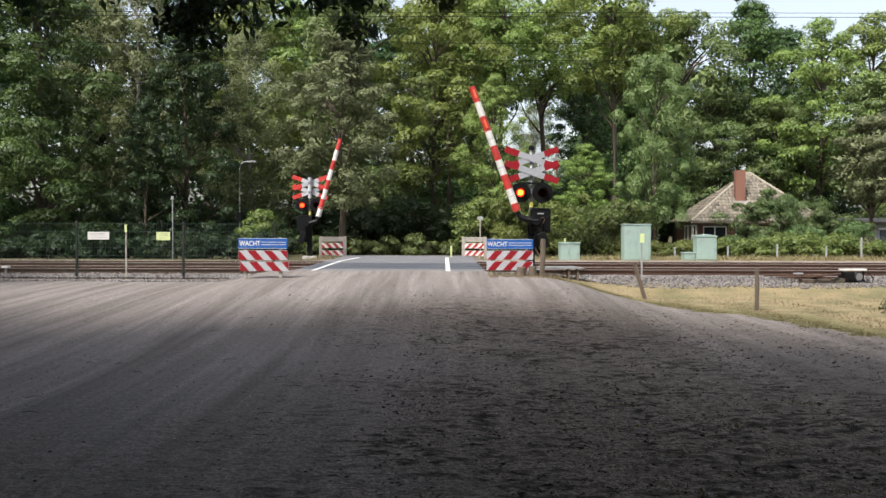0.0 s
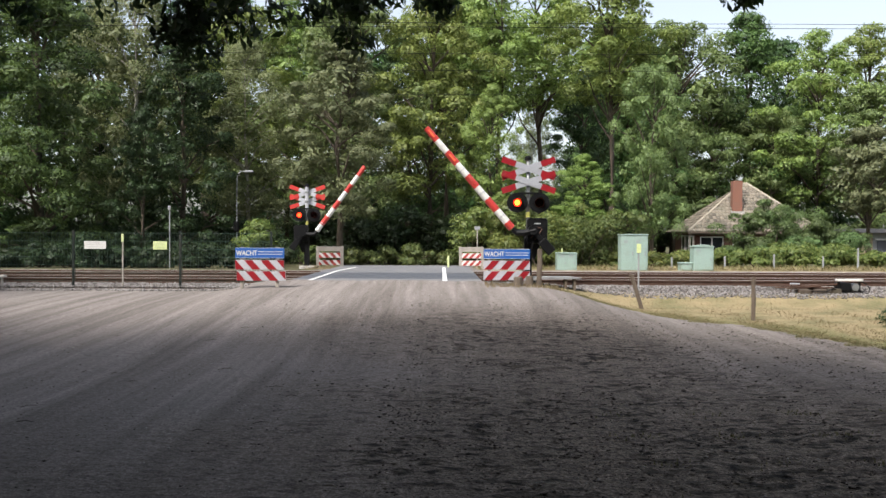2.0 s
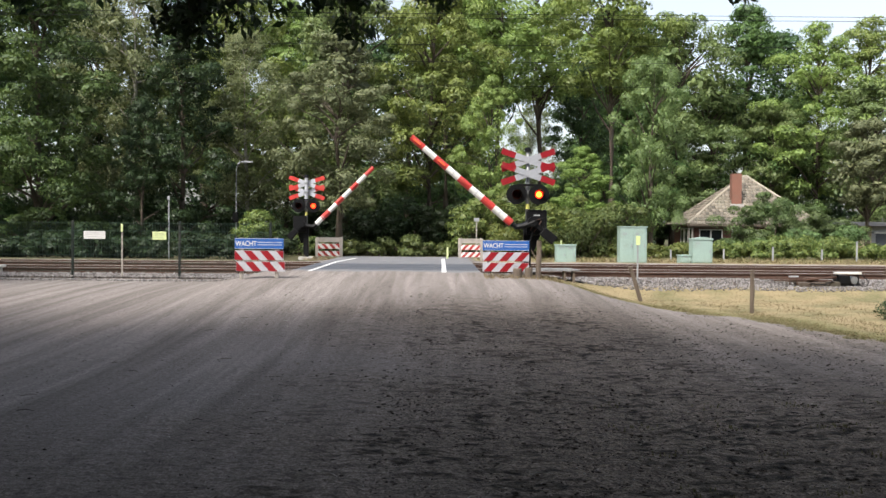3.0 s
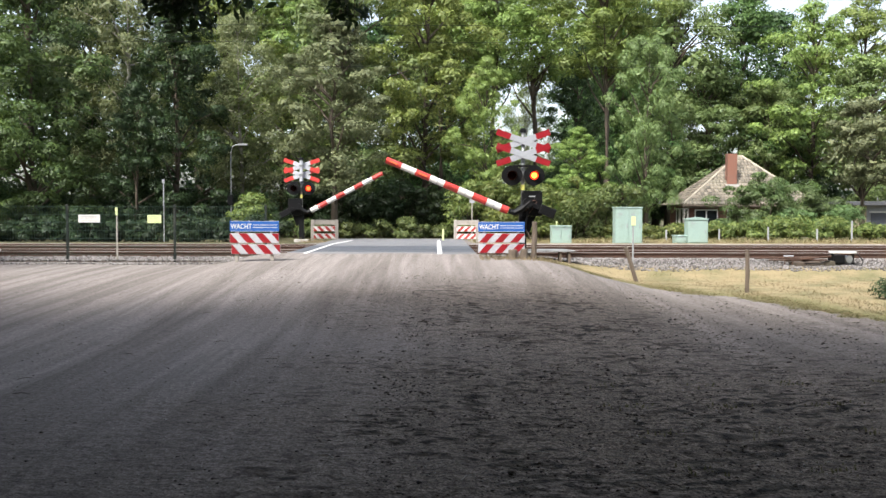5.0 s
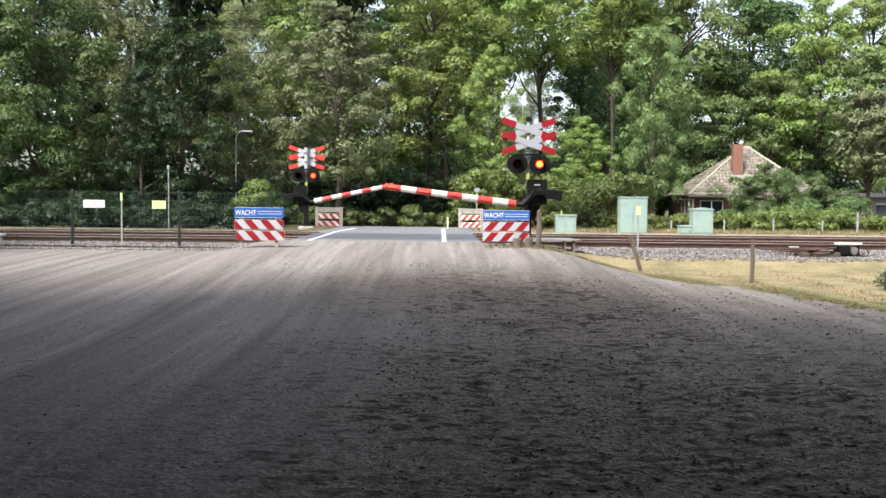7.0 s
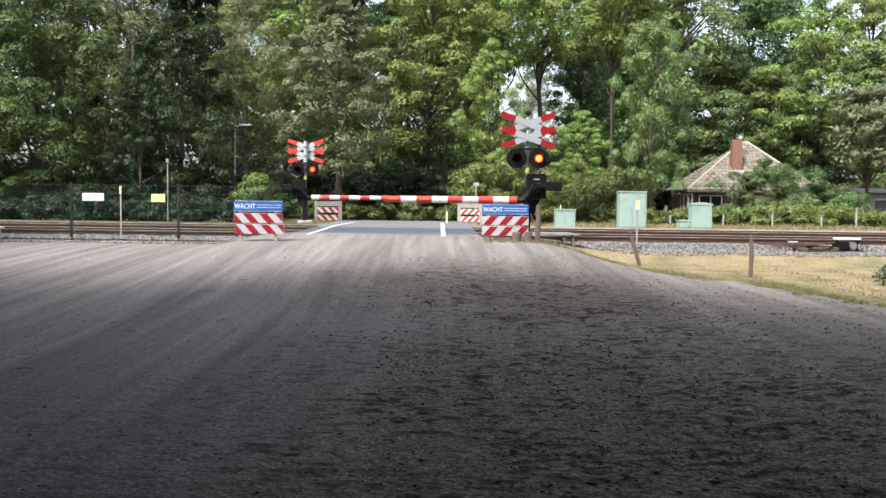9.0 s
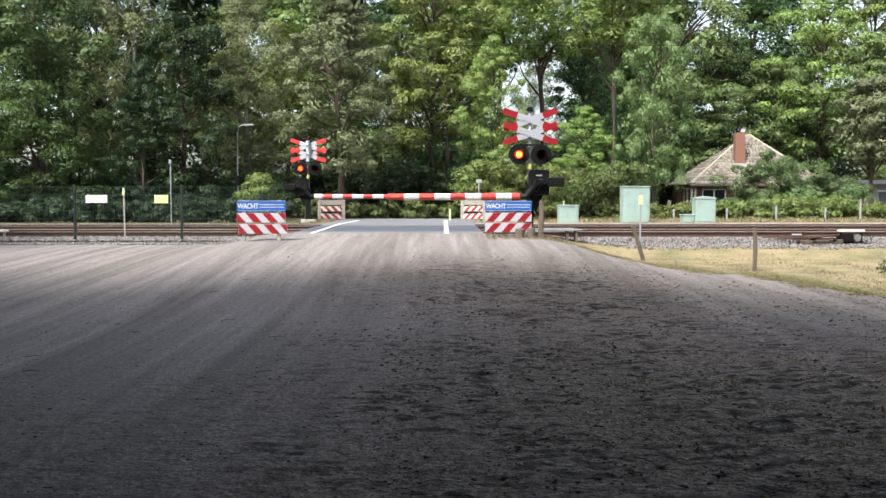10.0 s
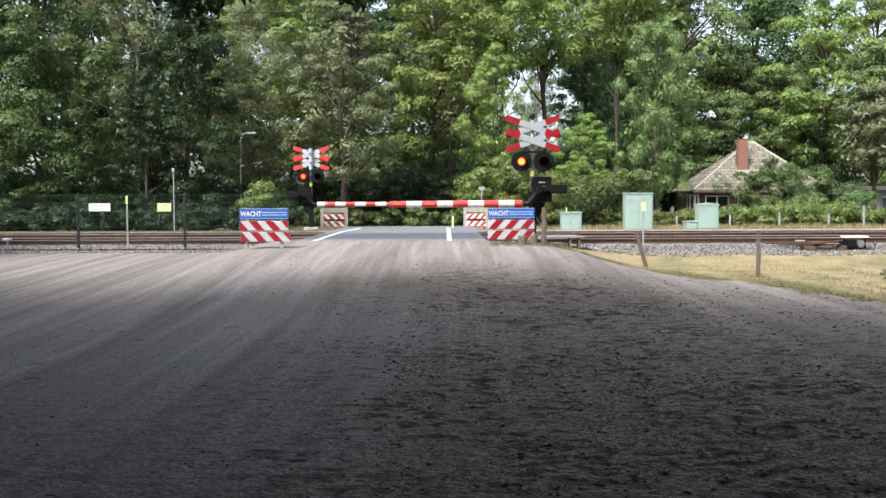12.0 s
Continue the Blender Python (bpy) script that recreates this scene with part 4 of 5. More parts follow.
# ---- warning boards at the road edge ----


def striped_board(parent, x0, x1, z0, z1, y, lean, n, red=DEEP_RED, white=GREY_WHITE, name="stripe_board"):
    """A white board with slanting red fields set into it."""
    b = part(name, boxed(x0, x1, y - 0.012, y + 0.012, z0, z1, 0.004), white, parent, "white board with slanting red stripes")
    w, h = (x1 - x0) / n, z1 - z0
    for k in range(-1, n + 1):
        a = x0 + w * (k + 0.05)
        pts = [(a, z0), (a + w * 0.5, z0), (a + w * 0.5 + lean * h, z1), (a + lean * h, z1)]
        # clip the slanting field to the board
        for axis_x, keep in ((x0 + 0.004, 1), (x1 - 0.004, -1)):
            out = []
            for i in range(len(pts)):
                p, q = pts[i], pts[(i + 1) % len(pts)]
                pin, qin = (p[0] - axis_x) * keep >= 0, (q[0] - axis_x) * keep >= 0
                if pin:
                    out.append(p)
                if pin != qin:
                    u = (axis_x - p[0]) / (q[0] - p[0])
                    out.append((axis_x, p[1] + (q[1] - p[1]) * u))
            pts = out
        if len(pts) >= 3:
            part("red_stripe", plate([(x, min(max(z, z0 + 0.004), z1 - 0.004)) for x, z in pts], y - 0.0155, y - 0.0125), red, b, "red slanting stripe")
    return b


def wait_barrier(x0, x1, y, base, lean, label, shift=0.0):
    """Two striped boards under a blue sign, on two posts. Heights over the base."""
    t = thing("warning_barrier", pose(0, y, base), label, "warning barrier", "barriers before the crossing")
    for x in (x0 + 0.13, x1 - 0.15):
        part("post", boxed(x - 0.035, x + 0.035, 0.02, 0.09, -0.25, 0.80, 0.006), GREY_WOOD, t)
    sign = part("blue_sign", boxed(x0, x1, -0.012, 0.012, 0.57, 0.79, 0.006), BLUE, t, "blue sign with white lettering")
    for z in (0.575, 0.780):
        part("white_border", boxed(x0 + 0.01, x1 - 0.01, -0.0165, -0.0130, z, z + 0.006), WHITE, sign)
    font = bpy.data.curves.new("lettering", "FONT")
    font.body, font.size, font.extrude, font.offset = "WACHT", 0.145, 0.002, 0.003
    font.materials.append(WHITE)
    word = new("lettering", font)
    word.parent = sign
    word.matrix_basis = pose(x0 + 0.02, -0.016, 0.63, 90, 0, 0) @ Matrix.Diagonal((0.80, 1, 1, 1))
    for z, a, b in ((0.70, 0.47, 0.60), (0.70, 0.61, 0.80), (0.70, 0.81, 0.97), (0.648, 0.47, 0.68), (0.648, 0.69, 0.83), (0.648, 0.84, 0.965)):
        part("text_bar", boxed(x0 + a * (x1 - x0), x0 + b * (x1 - x0), -0.0165, -0.0135, z, z + 0.013), WHITE, sign, "line of small white writing")
    striped_board(t, x0, x1, 0.335, 0.535, 0, lean, 3)
    striped_board(t, x0 + shift, x1 + shift, 0.105, 0.305, 0, lean, 3)
    return t


wait_barrier(-4.26, -3.25, 19.6, 0.52, -0.85, "blue waiting sign over red-white striped boards by the fence", 0.03)
wait_barrier(0.925, 1.945, 20.8, 0.50, 0.85, "blue waiting sign over red-white striped boards beside the signal")


def far_barrier(x0, x1, y, lean, label):
    t = thing("timber_barrier", pose(0, y, 0.42), label, "timber barrier", "barriers beyond the crossing")
    for x in (x0 + 0.06, x1 - 0.06):
        part("post", boxed(x - 0.06, x + 0.06, -0.06, 0.06, -0.3, 0.80, 0.012), GREY_WOOD, t)
    part("top_plank", boxed(x0 + 0.12, x1 - 0.12, -0.03, 0.03, 0.62, 0.79, 0.008), GREY_WOOD, t)
    striped_board(t, x0 + 0.10, x1 - 0.10, 0.39, 0.57, -0.075, lean, 3, BOARD_RED, WHITE)
    striped_board(t, x0 + 0.10, x1 - 0.10, 0.13, 0.31, -0.075, lean, 3, BOARD_RED, WHITE)


far_barrier(-4.42, -3.46, 33.5, -0.9, "grey timber barrier with striped boards beyond the tracks")
far_barrier(0.62, 1.50, 33.5, 0.9, "grey timber barrier with striped boards beyond the tracks")


# ---- fence, signs and posts along the railway ----


def mesh_fence():
    t = thing("mesh_fence", pose(0, 22.0, 0), "dark green welded mesh fence along the railway", "fence")
    posts = [-16.0, -13.5, -11.02, -8.54, -6.06, -3.95]
    for x in posts:
        part("post", boxed(x - 0.026, x + 0.026, -0.03, 0.03, 0.1, 1.66, 0.006), DARK_GREEN, t)
    for a, b in zip(posts, posts[1:]):
        bm = bmesh.new()
        n = round((b - a) / 0.062)
        for k in range(1, n):
            x = a + (b - a) * k / n
            box(bm, x - 0.0021, x + 0.0021, -0.036, -0.032, 0.48, 1.63)
        for k in range(7):
            z = 0.5 + k * 0.185
            box(bm, a, b, -0.043, -0.036, z - 0.003, z + 0.003)
        part("mesh_panel", bm, FENCE_WIRE, t)


mesh_fence()


def flat_sign(name, label, x0, x1, z0, z1, y, material):
    t = thing(name, pose((x0 + x1) / 2, y, z0), label, "sign", "signs on the fence")
    w = (x1 - x0) / 2
    part("panel", boxed(-w, w, -0.008, 0.008, 0, z1 - z0, 0.003), material, t)
    for z in (0.3, 0.6, 0.8):
        part("text_bar", boxed(-w * 0.8, w * 0.7, -0.011, -0.009, (z1 - z0) * z - 0.006, (z1 - z0) * z), GREY_PAINT, t, "line of small writing")


flat_sign("notice_sign", "white notice panel fixed to the mesh fence", -8.26, -7.76, 1.24, 1.42, 21.94, WHITE)
flat_sign("notice_sign", "pale yellow notice panel fixed to the mesh fence", -6.67, -6.35, 1.23, 1.42, 21.94, PALE_YELLOW)


def marker(name, label, x, y, z0, z1, r, material, head=None, head_size=(0.06, 0.02, 0.09)):
    t = thing(name, pose(x, y, z0), label, "marker post", "posts by the tracks")
    part("pole", tubed([(0, 0, -0.2), (0, 0, z1 - z0)], r, 8), material, t)
    if head:
        hx, hy, hz = head_size
        part("plate", boxed(-hx, hx, -r - hy, -r, z1 - z0 - 2 * hz, z1 - z0 + 0.01, 0.004), head, t)
    return t


marker("marker_post", "thin pale steel marker post with a small plate", -7.34, 21.85, 0.42, 1.58, 0.020, GREY_WOOD, PALE_YELLOW, (0.026, 0.015, 0.085))
marker("marker_post", "thin steel marker post with a yellow plate", 4.57, 21.95, 0.36, 1.40, 0.02, GREY_PAINT, PALE_YELLOW, (0.05, 0.015, 0.10))
marker("marker_post", "slim grey steel post with a pale head behind the tracks", -9.03, 31.5, 0.40, 2.55, 0.020, GREY_PAINT, GREY_PAINT, (0.04, 0.04, 0.06))
marker("marker_post", "slim pale sign post at the far road edge", 1.32, 35.0, 0.38, 1.95, 0.022, GREY_WOOD, GREY_PAINT, (0.1, 0.01, 0.06))
marker("road_bollard", "small pale yellow road edge post", 0.24, 32.4, 0.48, 0.92, 0.035, PALE_YELLOW)
marker("road_bollard", "small yellow-topped post beside the pale green cabinet", 4.02, 31.6, 0.4, 1.2, 0.025, PALE_YELLOW)


def street_lamp():
    t = thing("street_lamp", pose(-8.2, 38, 0.3), "slim grey street lamp with a curved arm", "street lamp")
    part("pole", tubed([(0, 0, -0.2), (0, 0, 1.2), (0, 0, 3.55), (0.04, 0, 3.75), (0.16, 0, 3.85), (0.34, 0, 3.87)], [0.035, 0.028, 0.022, 0.02, 0.02, 0.02], 8), GREY_PAINT, t)
    part("lamp_head", boxed(0.3, 0.66, -0.07, 0.07, 3.83, 3.90, 0.02), GREY_PAINT, t)
    part("control_box", boxed(-0.1, 0.1, -0.16, -0.04, 1.45, 1.85, 0.02), BLACK, t)


street_lamp()


def wood_post(x, y, h, lean, r, label):
    z = float(ground_z(x, y))
    t = thing("fence_post", pose(x, y, z, 0, lean, 0), label, "post", "wooden posts at the grass edge")
    part("stake", tubed([(0, 0, -0.3), (0.01, 0, h * 0.5), (0, 0, h - 0.02), (0, 0, h)], [r * 1.05, r, r * 0.95, r * 0.7], 9), WOOD, t)


wood_post(2.10, 20.45, 0.82, 2, 0.062, "thick weathered wooden post beside the warning barrier")
wood_post(4.22, 19.95, 0.77, -17, 0.048, "leaning weathered wooden post in dry grass")
wood_post(7.83, 16.3, 0.70, 1, 0.05, "weathered wooden post beside a small bush")
wood_post(5.70, 17.3, 0.80, 0, 0.042, "upright weathered wooden post in dry grass")


def stump(x, y, r, h):
    z = float(ground_z(x, y))
    t = thing("concrete_block", pose(x, y, z), "squat weathered grey block at the barrier's foot", "block", "blocks by the barrier")
    part("body", tubed([(0, 0, -0.1), (0, 0, h * 0.9), (0, 0, h)], [r, r, r * 0.85], 10), WOOD, t)


stump(1.66, 20.45, 0.10, 0.20)
stump(1.90, 20.42, 0.085, 0.22)


def low_table():
    t = thing("cable_trough", pose(2.6, 21.1, 0.28), "low grey steel trough on short legs", "cable trough")
    part("plate", plate([(-0.62, 0.35), (0.30, 0.35), (0.52, 0.365), (0.30, 0.40), (-0.62, 0.40)], -0.16, 0.16), GREY_PAINT, t)
    for x in (-0.4, 0.16, 0.36):
        part("leg", boxed(x - 0.025, x + 0.025, -0.12, 0.12, -0.1, 0.35), WOOD, t)


low_table()


def cabinet(x0, x1, y, z0, z1, label, doors=1, cap=0.04, pitched=False):
    t = thing("trackside_cabinet", pose((x0 + x1) / 2, y, z0), label, "equipment cabinet", "trackside cabinets")
    w, h = (x1 - x0) / 2, z1 - z0
    part("body", boxed(-w + 0.02, w - 0.02, -0.24, 0.24, 0.05, h - cap, 0.012), GREEN_CAB, t)
    part("base", boxed(-w + 0.03, w - 0.03, -0.22, 0.22, -0.2, 0.05), CONCRETE, t)
    if pitched:
        part("lid", plate([(-w, h - cap), (w, h - cap), (w, h - 0.02), (w * 0.2, h + 0.03), (-w, h - 0.02)], -0.27, 0.27), GREEN_CAB, t)
    else:
        part("lid", boxed(-w, w, -0.27, 0.27, h - cap, h, 0.012), GREEN_CAB, t)
    for k in range(doors):
        a = -w + 0.05 + k * (2 * w - 0.1) / doors
        b = a + (2 * w - 0.1) / doors - 0.015
        d = part("door", boxed(a, b, -0.256, -0.241, 0.09, h - cap - 0.03, 0.005), GREEN_CAB, t)
        part("handle", boxed(b - 0.06, b - 0.035, -0.28, -0.257, h * 0.45, h * 0.55, 0.004), GREY_PAINT, d, "grey door handle")
        for q in range(3):
            part("vent_slot", boxed(a + 0.06, a + 0.2, -0.2615, -0.2565, h * 0.78 + q * 0.03, h * 0.78 + q * 0.03 + 0.012), GREY_PAINT, d)


cabinet(5.80, 6.72, 31.0, 0.42, 1.68, "tall pale green steel equipment cabinet", 2)
cabinet(8.17, 8.86, 31.0, 0.44, 1.32, "pale green steel cabinet with a sloping lid", 1, 0.06, True)
cabinet(7.80, 8.20, 31.1, 0.42, 0.76, "small low pale green steel box")
cabinet(3.74, 4.42, 31.0, 0.40, 1.07, "squat weathered pale green steel cabinet", 2)


def white_post(x, y, h=0.6):
    z = float(ground_z(x, y))
    t = thing("concrete_post", pose(x, y, z), "short pale concrete fence post in dry grass", "post", "concrete posts behind the track")
    part("shaft", boxed(-0.028, 0.028, -0.03, 0.03, -0.2, h, 0.008), GREY_PAINT, t)


for x, h in ((8.9, 0.42), (10.95, 0.46), (12.85, 0.55), (14.75, 0.48), (16.1, 0.8)):
    white_post(x, 36.6, h)


def point_machine():
    t = thing("point_machine", pose(9.0, 22.0, 0.30), "dark rusty track equipment with a white cover beam", "track equipment")
    for k, x in enumerate((-0.62, -0.28, 0.06)):
        part("bearer", boxed(x - 0.13, x + 0.13, -0.34 + 0.03 * k, 0.3, -0.02, 0.07 + 0.012 * k, 0.015), BARK, t)
    part("rod", tubed([(-1.55, 0.12, 0.14), (-0.4, 0.02, 0.15), (0.25, -0.02, 0.17)], 0.022, 6), RUST, t)
    part("rod", tubed([(-1.3, -0.14, 0.11), (-0.5, -0.16, 0.13), (0.16, -0.12, 0.2)], 0.02, 6), RUST, t)
    part("detector_bar", boxed(-1.0, 0.1, -0.05, -0.02, 0.08, 0.125, 0.006), RUST, t)
    part("cover_beam", boxed(0.12, 0.72, -0.2, -0.05, 0.265, 0.315, 0.014), WHITE, t, "white painted cover beam")
    for x in (0.18, 0.66):
        part("beam_leg", boxed(x - 0.02, x + 0.02, -0.15, -0.1, 0.02, 0.264), BLACK, t)
    part("white_clip", boxed(-0.95, -0.74, -0.2, -0.12, 0.19, 0.22, 0.008), GREY_WHITE, t)
    for x in (-0.93, -0.76):
        part("clip_leg", tubed([(x, -0.16, 0.2), (x, -0.16, 0.0)], 0.014, 6), RUST, t)
    part("motor_box", boxed(0.2, 0.46, -0.18, 0.2, 0.03, 0.235, 0.03), BLACK, t)
    part("drum", tubed([(0.56, -0.17, 0.13), (0.56, 0.1, 0.13)], 0.085, 14), GALV, t, "grey steel drum")
    part("motor_lid", boxed(-0.5, -0.26, -0.16, 0.12, 0.10, 0.18, 0.02), RUST, t)
    part("cable", tubed([(0.62, -0.19, 0.1), (0.68, -0.26, 0.0), (0.80, -0.28, -0.01), (0.86, -0.22, 0.1), (0.78, -0.16, 0.22), (0.70, -0.12, 0.27)], 0.014, 6), BLACK, t)
    part("cable", tubed([(0.22, -0.2, 0.06), (-0.02, -0.3, 0.1), (-0.2, -0.34, 0.03), (-0.55, -0.36, 0.05)], 0.012, 6), BLACK, t)


point_machine()


def mushroom(x, y):
    t = thing("track_marker", pose(x, y, 0.38), "small white topped marker beside the track", "track marker")
    part("stem", tubed([(0, 0, -0.1), (0, 0, 0.22)], 0.03, 8), CONCRETE, t)
    part("cap", boxed(-0.08, 0.08, -0.08, 0.08, 0.20, 0.25, 0.015), WHITE, t)


mushroom(-10.1, 21.8)


def wire(name, label, y, z, r=0.005, sag=0.0):
    t = thing(name, pose(0, y, 0), label, "wire", "overhead wires")
    part("cable", tubed([(x, 0, z - sag * math.cos(x / 30.0)) for x in range(-60, 61, 6)], r, 5), BLACK, t)


wire("contact_wire", "thin overhead contact wire above the near track", 23.95, 5.75)
wire("carrier_wire", "thin overhead carrier wire above the near track", 23.95, 7.0, 0.006, 0.05)
wire("contact_wire", "thin overhead contact wire above the far track", 27.95, 5.75)
wire("carrier_wire", "thin overhead carrier wire above the far track", 27.95, 7.0, 0.006, 0.05)
wire("feeder_wire", "thin overhead feeder wire beyond the tracks", 30.5, 8.3, 0.008)


# ---- house and shed behind the railway ----


def house():
    t = thing("house", pose(20.05, 64.0, 0.0, 0, 0, -3), "low brick house with a hipped tiled roof", "house")
    X0, X1, Y0, Y1, ZE, ZR = -4.15, 4.25, -4.0, 3.7, 1.98, 5.2
    rx0, rx1 = 0.2, 0.55
    part("wall", boxed(X0 + 0.55, X1 - 0.55, Y0 + 0.55, Y0 + 0.85, -0.3, 2.2), DARK_WALL, t)
    part("wall", boxed(X0 + 0.55, X0 + 0.85, Y0 + 0.85, Y1 - 0.55, -0.3, 2.2), DARK_WALL, t)
    part("wall", boxed(X1 - 0.85, X1 - 0.55, Y0 + 0.85, Y1 - 0.55, -0.3, 2.2), DARK_WALL, t)
    part("wall", boxed(X0 + 0.85, X1 - 0.85, Y1 - 0.85, Y1 - 0.55, -0.3, 2.2), DARK_WALL, t)
    bm = bmesh.new()
    low = [bm.verts.new(p) for p in ((X0, Y0, ZE), (X1, Y0, ZE), (X1, Y1, ZE), (X0, Y1, ZE))]
    r0, r1 = bm.verts.new((rx0, 0, ZR)), bm.verts.new((rx1, 0, ZR))
    for f in ((low[0], low[1], r1, r0), (low[1], low[2], r1), (low[2], low[3], r0, r1), (low[3], low[0], r0), tuple(low[::-1])):
        bm.faces.new(f)
    roof = part("roof", bm, ROOF_TILE, t, "weathered brown tiled hipped roof")
    # tiles on the front, left and right slopes
    rng = random.Random(4)
    tile = boxed(-0.115, 0.115, -0.19, 0.19, 0.0, 0.035)
    for v in tile.verts:
        v.co.z += 0.03 * (v.co.y < 0) + (0.02 if v.co.x > 0 else 0)
    me = mesh_of(tile, "roof_tile", ROOF_TILE)
    verts, faces = [], []
    co = np.array([v.co[:] for v in me.vertices])
    fc = np.array([p.vertices[:] for p in me.polygons])
    for a, b, c, d in (((X0, Y0), (X1, Y0), (rx1, 0), (rx0, 0)), ((X0, Y1), (X0, Y0), (rx0, 0), (rx0, 0)), ((X1, Y0), (X1, Y1), (rx1, 0), (rx1, 0))):
        A, B, C, D = (Vector((*a, ZE)), Vector((*b, ZE)), Vector((*c, ZR)), Vector((*d, ZR)))
        along = (B - A).normalized()
        up = (D - A) - along * (D - A).dot(along)
        length = up.length
        up.normalize()
        nrm = along.cross(up)
        rows = int(length / 0.31)
        for k in range(rows):
            u = (k + 0.5) / rows
            L, R = A.lerp(D, u), B.lerp(C, u)
            n = int((R - L).length / 0.23)
            for q in range(n):
                p = L + along * (0.23 * (q + 0.5) + ((R - L).length - n * 0.23) / 2) + nrm * 0.01
                m = np.array([along, up, nrm]).T
                verts.append((co + np.array([0, 0, rng.uniform(0, 0.012)])) @ m.T + np.array(p))
                faces.append(fc + 8 * len(faces))
    tagged(part("roof_tiles", quick_mesh("roof_tiles", np.concatenate(verts), np.concatenate(faces), ROOF_TILE), None, roof), kind="stuff")
    for a, b in (((X0, Y0, ZE), (rx0, 0, ZR)), ((X1, Y0, ZE), (rx1, 0, ZR)), ((rx0, 0, ZR), (rx1, 0, ZR))):
        part("ridge_cap", tubed([Vector(a) + Vector((0, 0, 0.06)), Vector(b) + Vector((0, 0, 0.08))], 0.085, 8), RIDGE, roof, "pale mossy ridge tiles")
    part("gutter", boxed(X0 - 0.06, X1 + 0.06, Y0 - 0.12, Y0 - 0.01, ZE - 0.1, ZE + 0.01, 0.02), WOOD, t, "dark weathered gutter")
    part("fascia", boxed(X0 + 0.02, X1 - 0.02, Y0 + 0.06, Y0 + 0.10, ZE - 0.2, ZE - 0.1), WOOD, t)
    ch = part("chimney", boxed(-1.02, -0.40, -2.5, -1.9, 2.9, 5.32, 0.01), BRICK, t, "red brick chimney")
    part("flashing", boxed(-1.14, -0.28, -2.64, -2.505, 3.0, 3.34), CONCRETE, ch, "pale flashing at the chimney foot")
    for x0, x1, z0, z1 in ((-3.25, -1.9, 0.75, 1.62), (-1.2, 0.6, 0.75, 1.62), (1.7, 3.2, 0.75, 1.62)):
        w = part("window", boxed(x0, x1, Y0 + 0.50, Y0 + 0.54, z0, z1), DARK_GLASS, t, "dark window with white frame")
        for a, b, c, d in ((x0 - 0.06, x1 + 0.06, z1, z1 + 0.08), (x0 - 0.06, x1 + 0.06, z0 - 0.08, z0), (x0 - 0.06, x0, z0, z1), (x1, x1 + 0.06, z0, z1), ((x0 + x1) / 2 - 0.04, (x0 + x1) / 2 + 0.04, z0, z1)):
            part("frame", boxed(a, b, Y0 + 0.46, Y0 + 0.53, c, d), WHITE, w)
    for y in (-2.9, -1.6, -0.3):
        w = part("side_window", boxed(X0 + 0.50, X0 + 0.54, y, y + 0.8, 0.5, 1.7), DARK_GLASS, t, "tall dark window with white frame")
        for a, b, c, d in ((y - 0.07, y + 0.87, 1.7, 1.78), (y - 0.07, y + 0.87, 0.42, 0.5), (y - 0.07, y, 0.5, 1.7), (y + 0.8, y + 0.87, 0.5, 1.7)):
            part("frame", boxed(X0 + 0.46, X0 + 0.53, a, b, c, d), WHITE, w)
    for x in (X0 + 0.12, X0 + 0.34):
        part("porch_post", boxed(x - 0.05, x + 0.05, Y0 + 0.15, Y0 + 0.25, -0.3, ZE - 0.2), GREY_WOOD, t)


house()


def shed():
    t = thing("garage", pose(27.95, 60.5, 0), "flat roofed garage with a dark door", "garage")
    part("roof", boxed(-4.3, 4.0, -3.2, 3, 1.95, 2.2, 0.02), DARK_FELT, t, "dark grey flat roof edge")
    part("back_wall", boxed(-3.9, 3.7, 2.5, 2.7, -0.3, 1.95), DARK_WALL, t)
    part("side_wall", boxed(-2.3, -1.6, -2.6, 2.5, -0.3, 1.95), PALE_RENDER, t, "pale sand-coloured wall")
    part("front_wall", boxed(-1.6, 3.7, -2.5, -2.3, -0.3, 1.95), GREY_PAINT, t)
    door = part("garage_door", boxed(-1.3, 2.0, -2.56, -2.5, -0.2, 1.5, 0.01), SLATE_DOOR, t, "slate grey garage door")
    part("door_lintel", boxed(-1.4, 2.1, -2.6, -2.5, 1.5, 1.6), WHITE, door)
    for x in (-3.9, -2.9):
        part("post", boxed(x - 0.06, x + 0.06, -3.0, -2.88, -0.3, 1.95), GREY_WOOD, t)


shed()


# ---- loose stuff on the ground ----


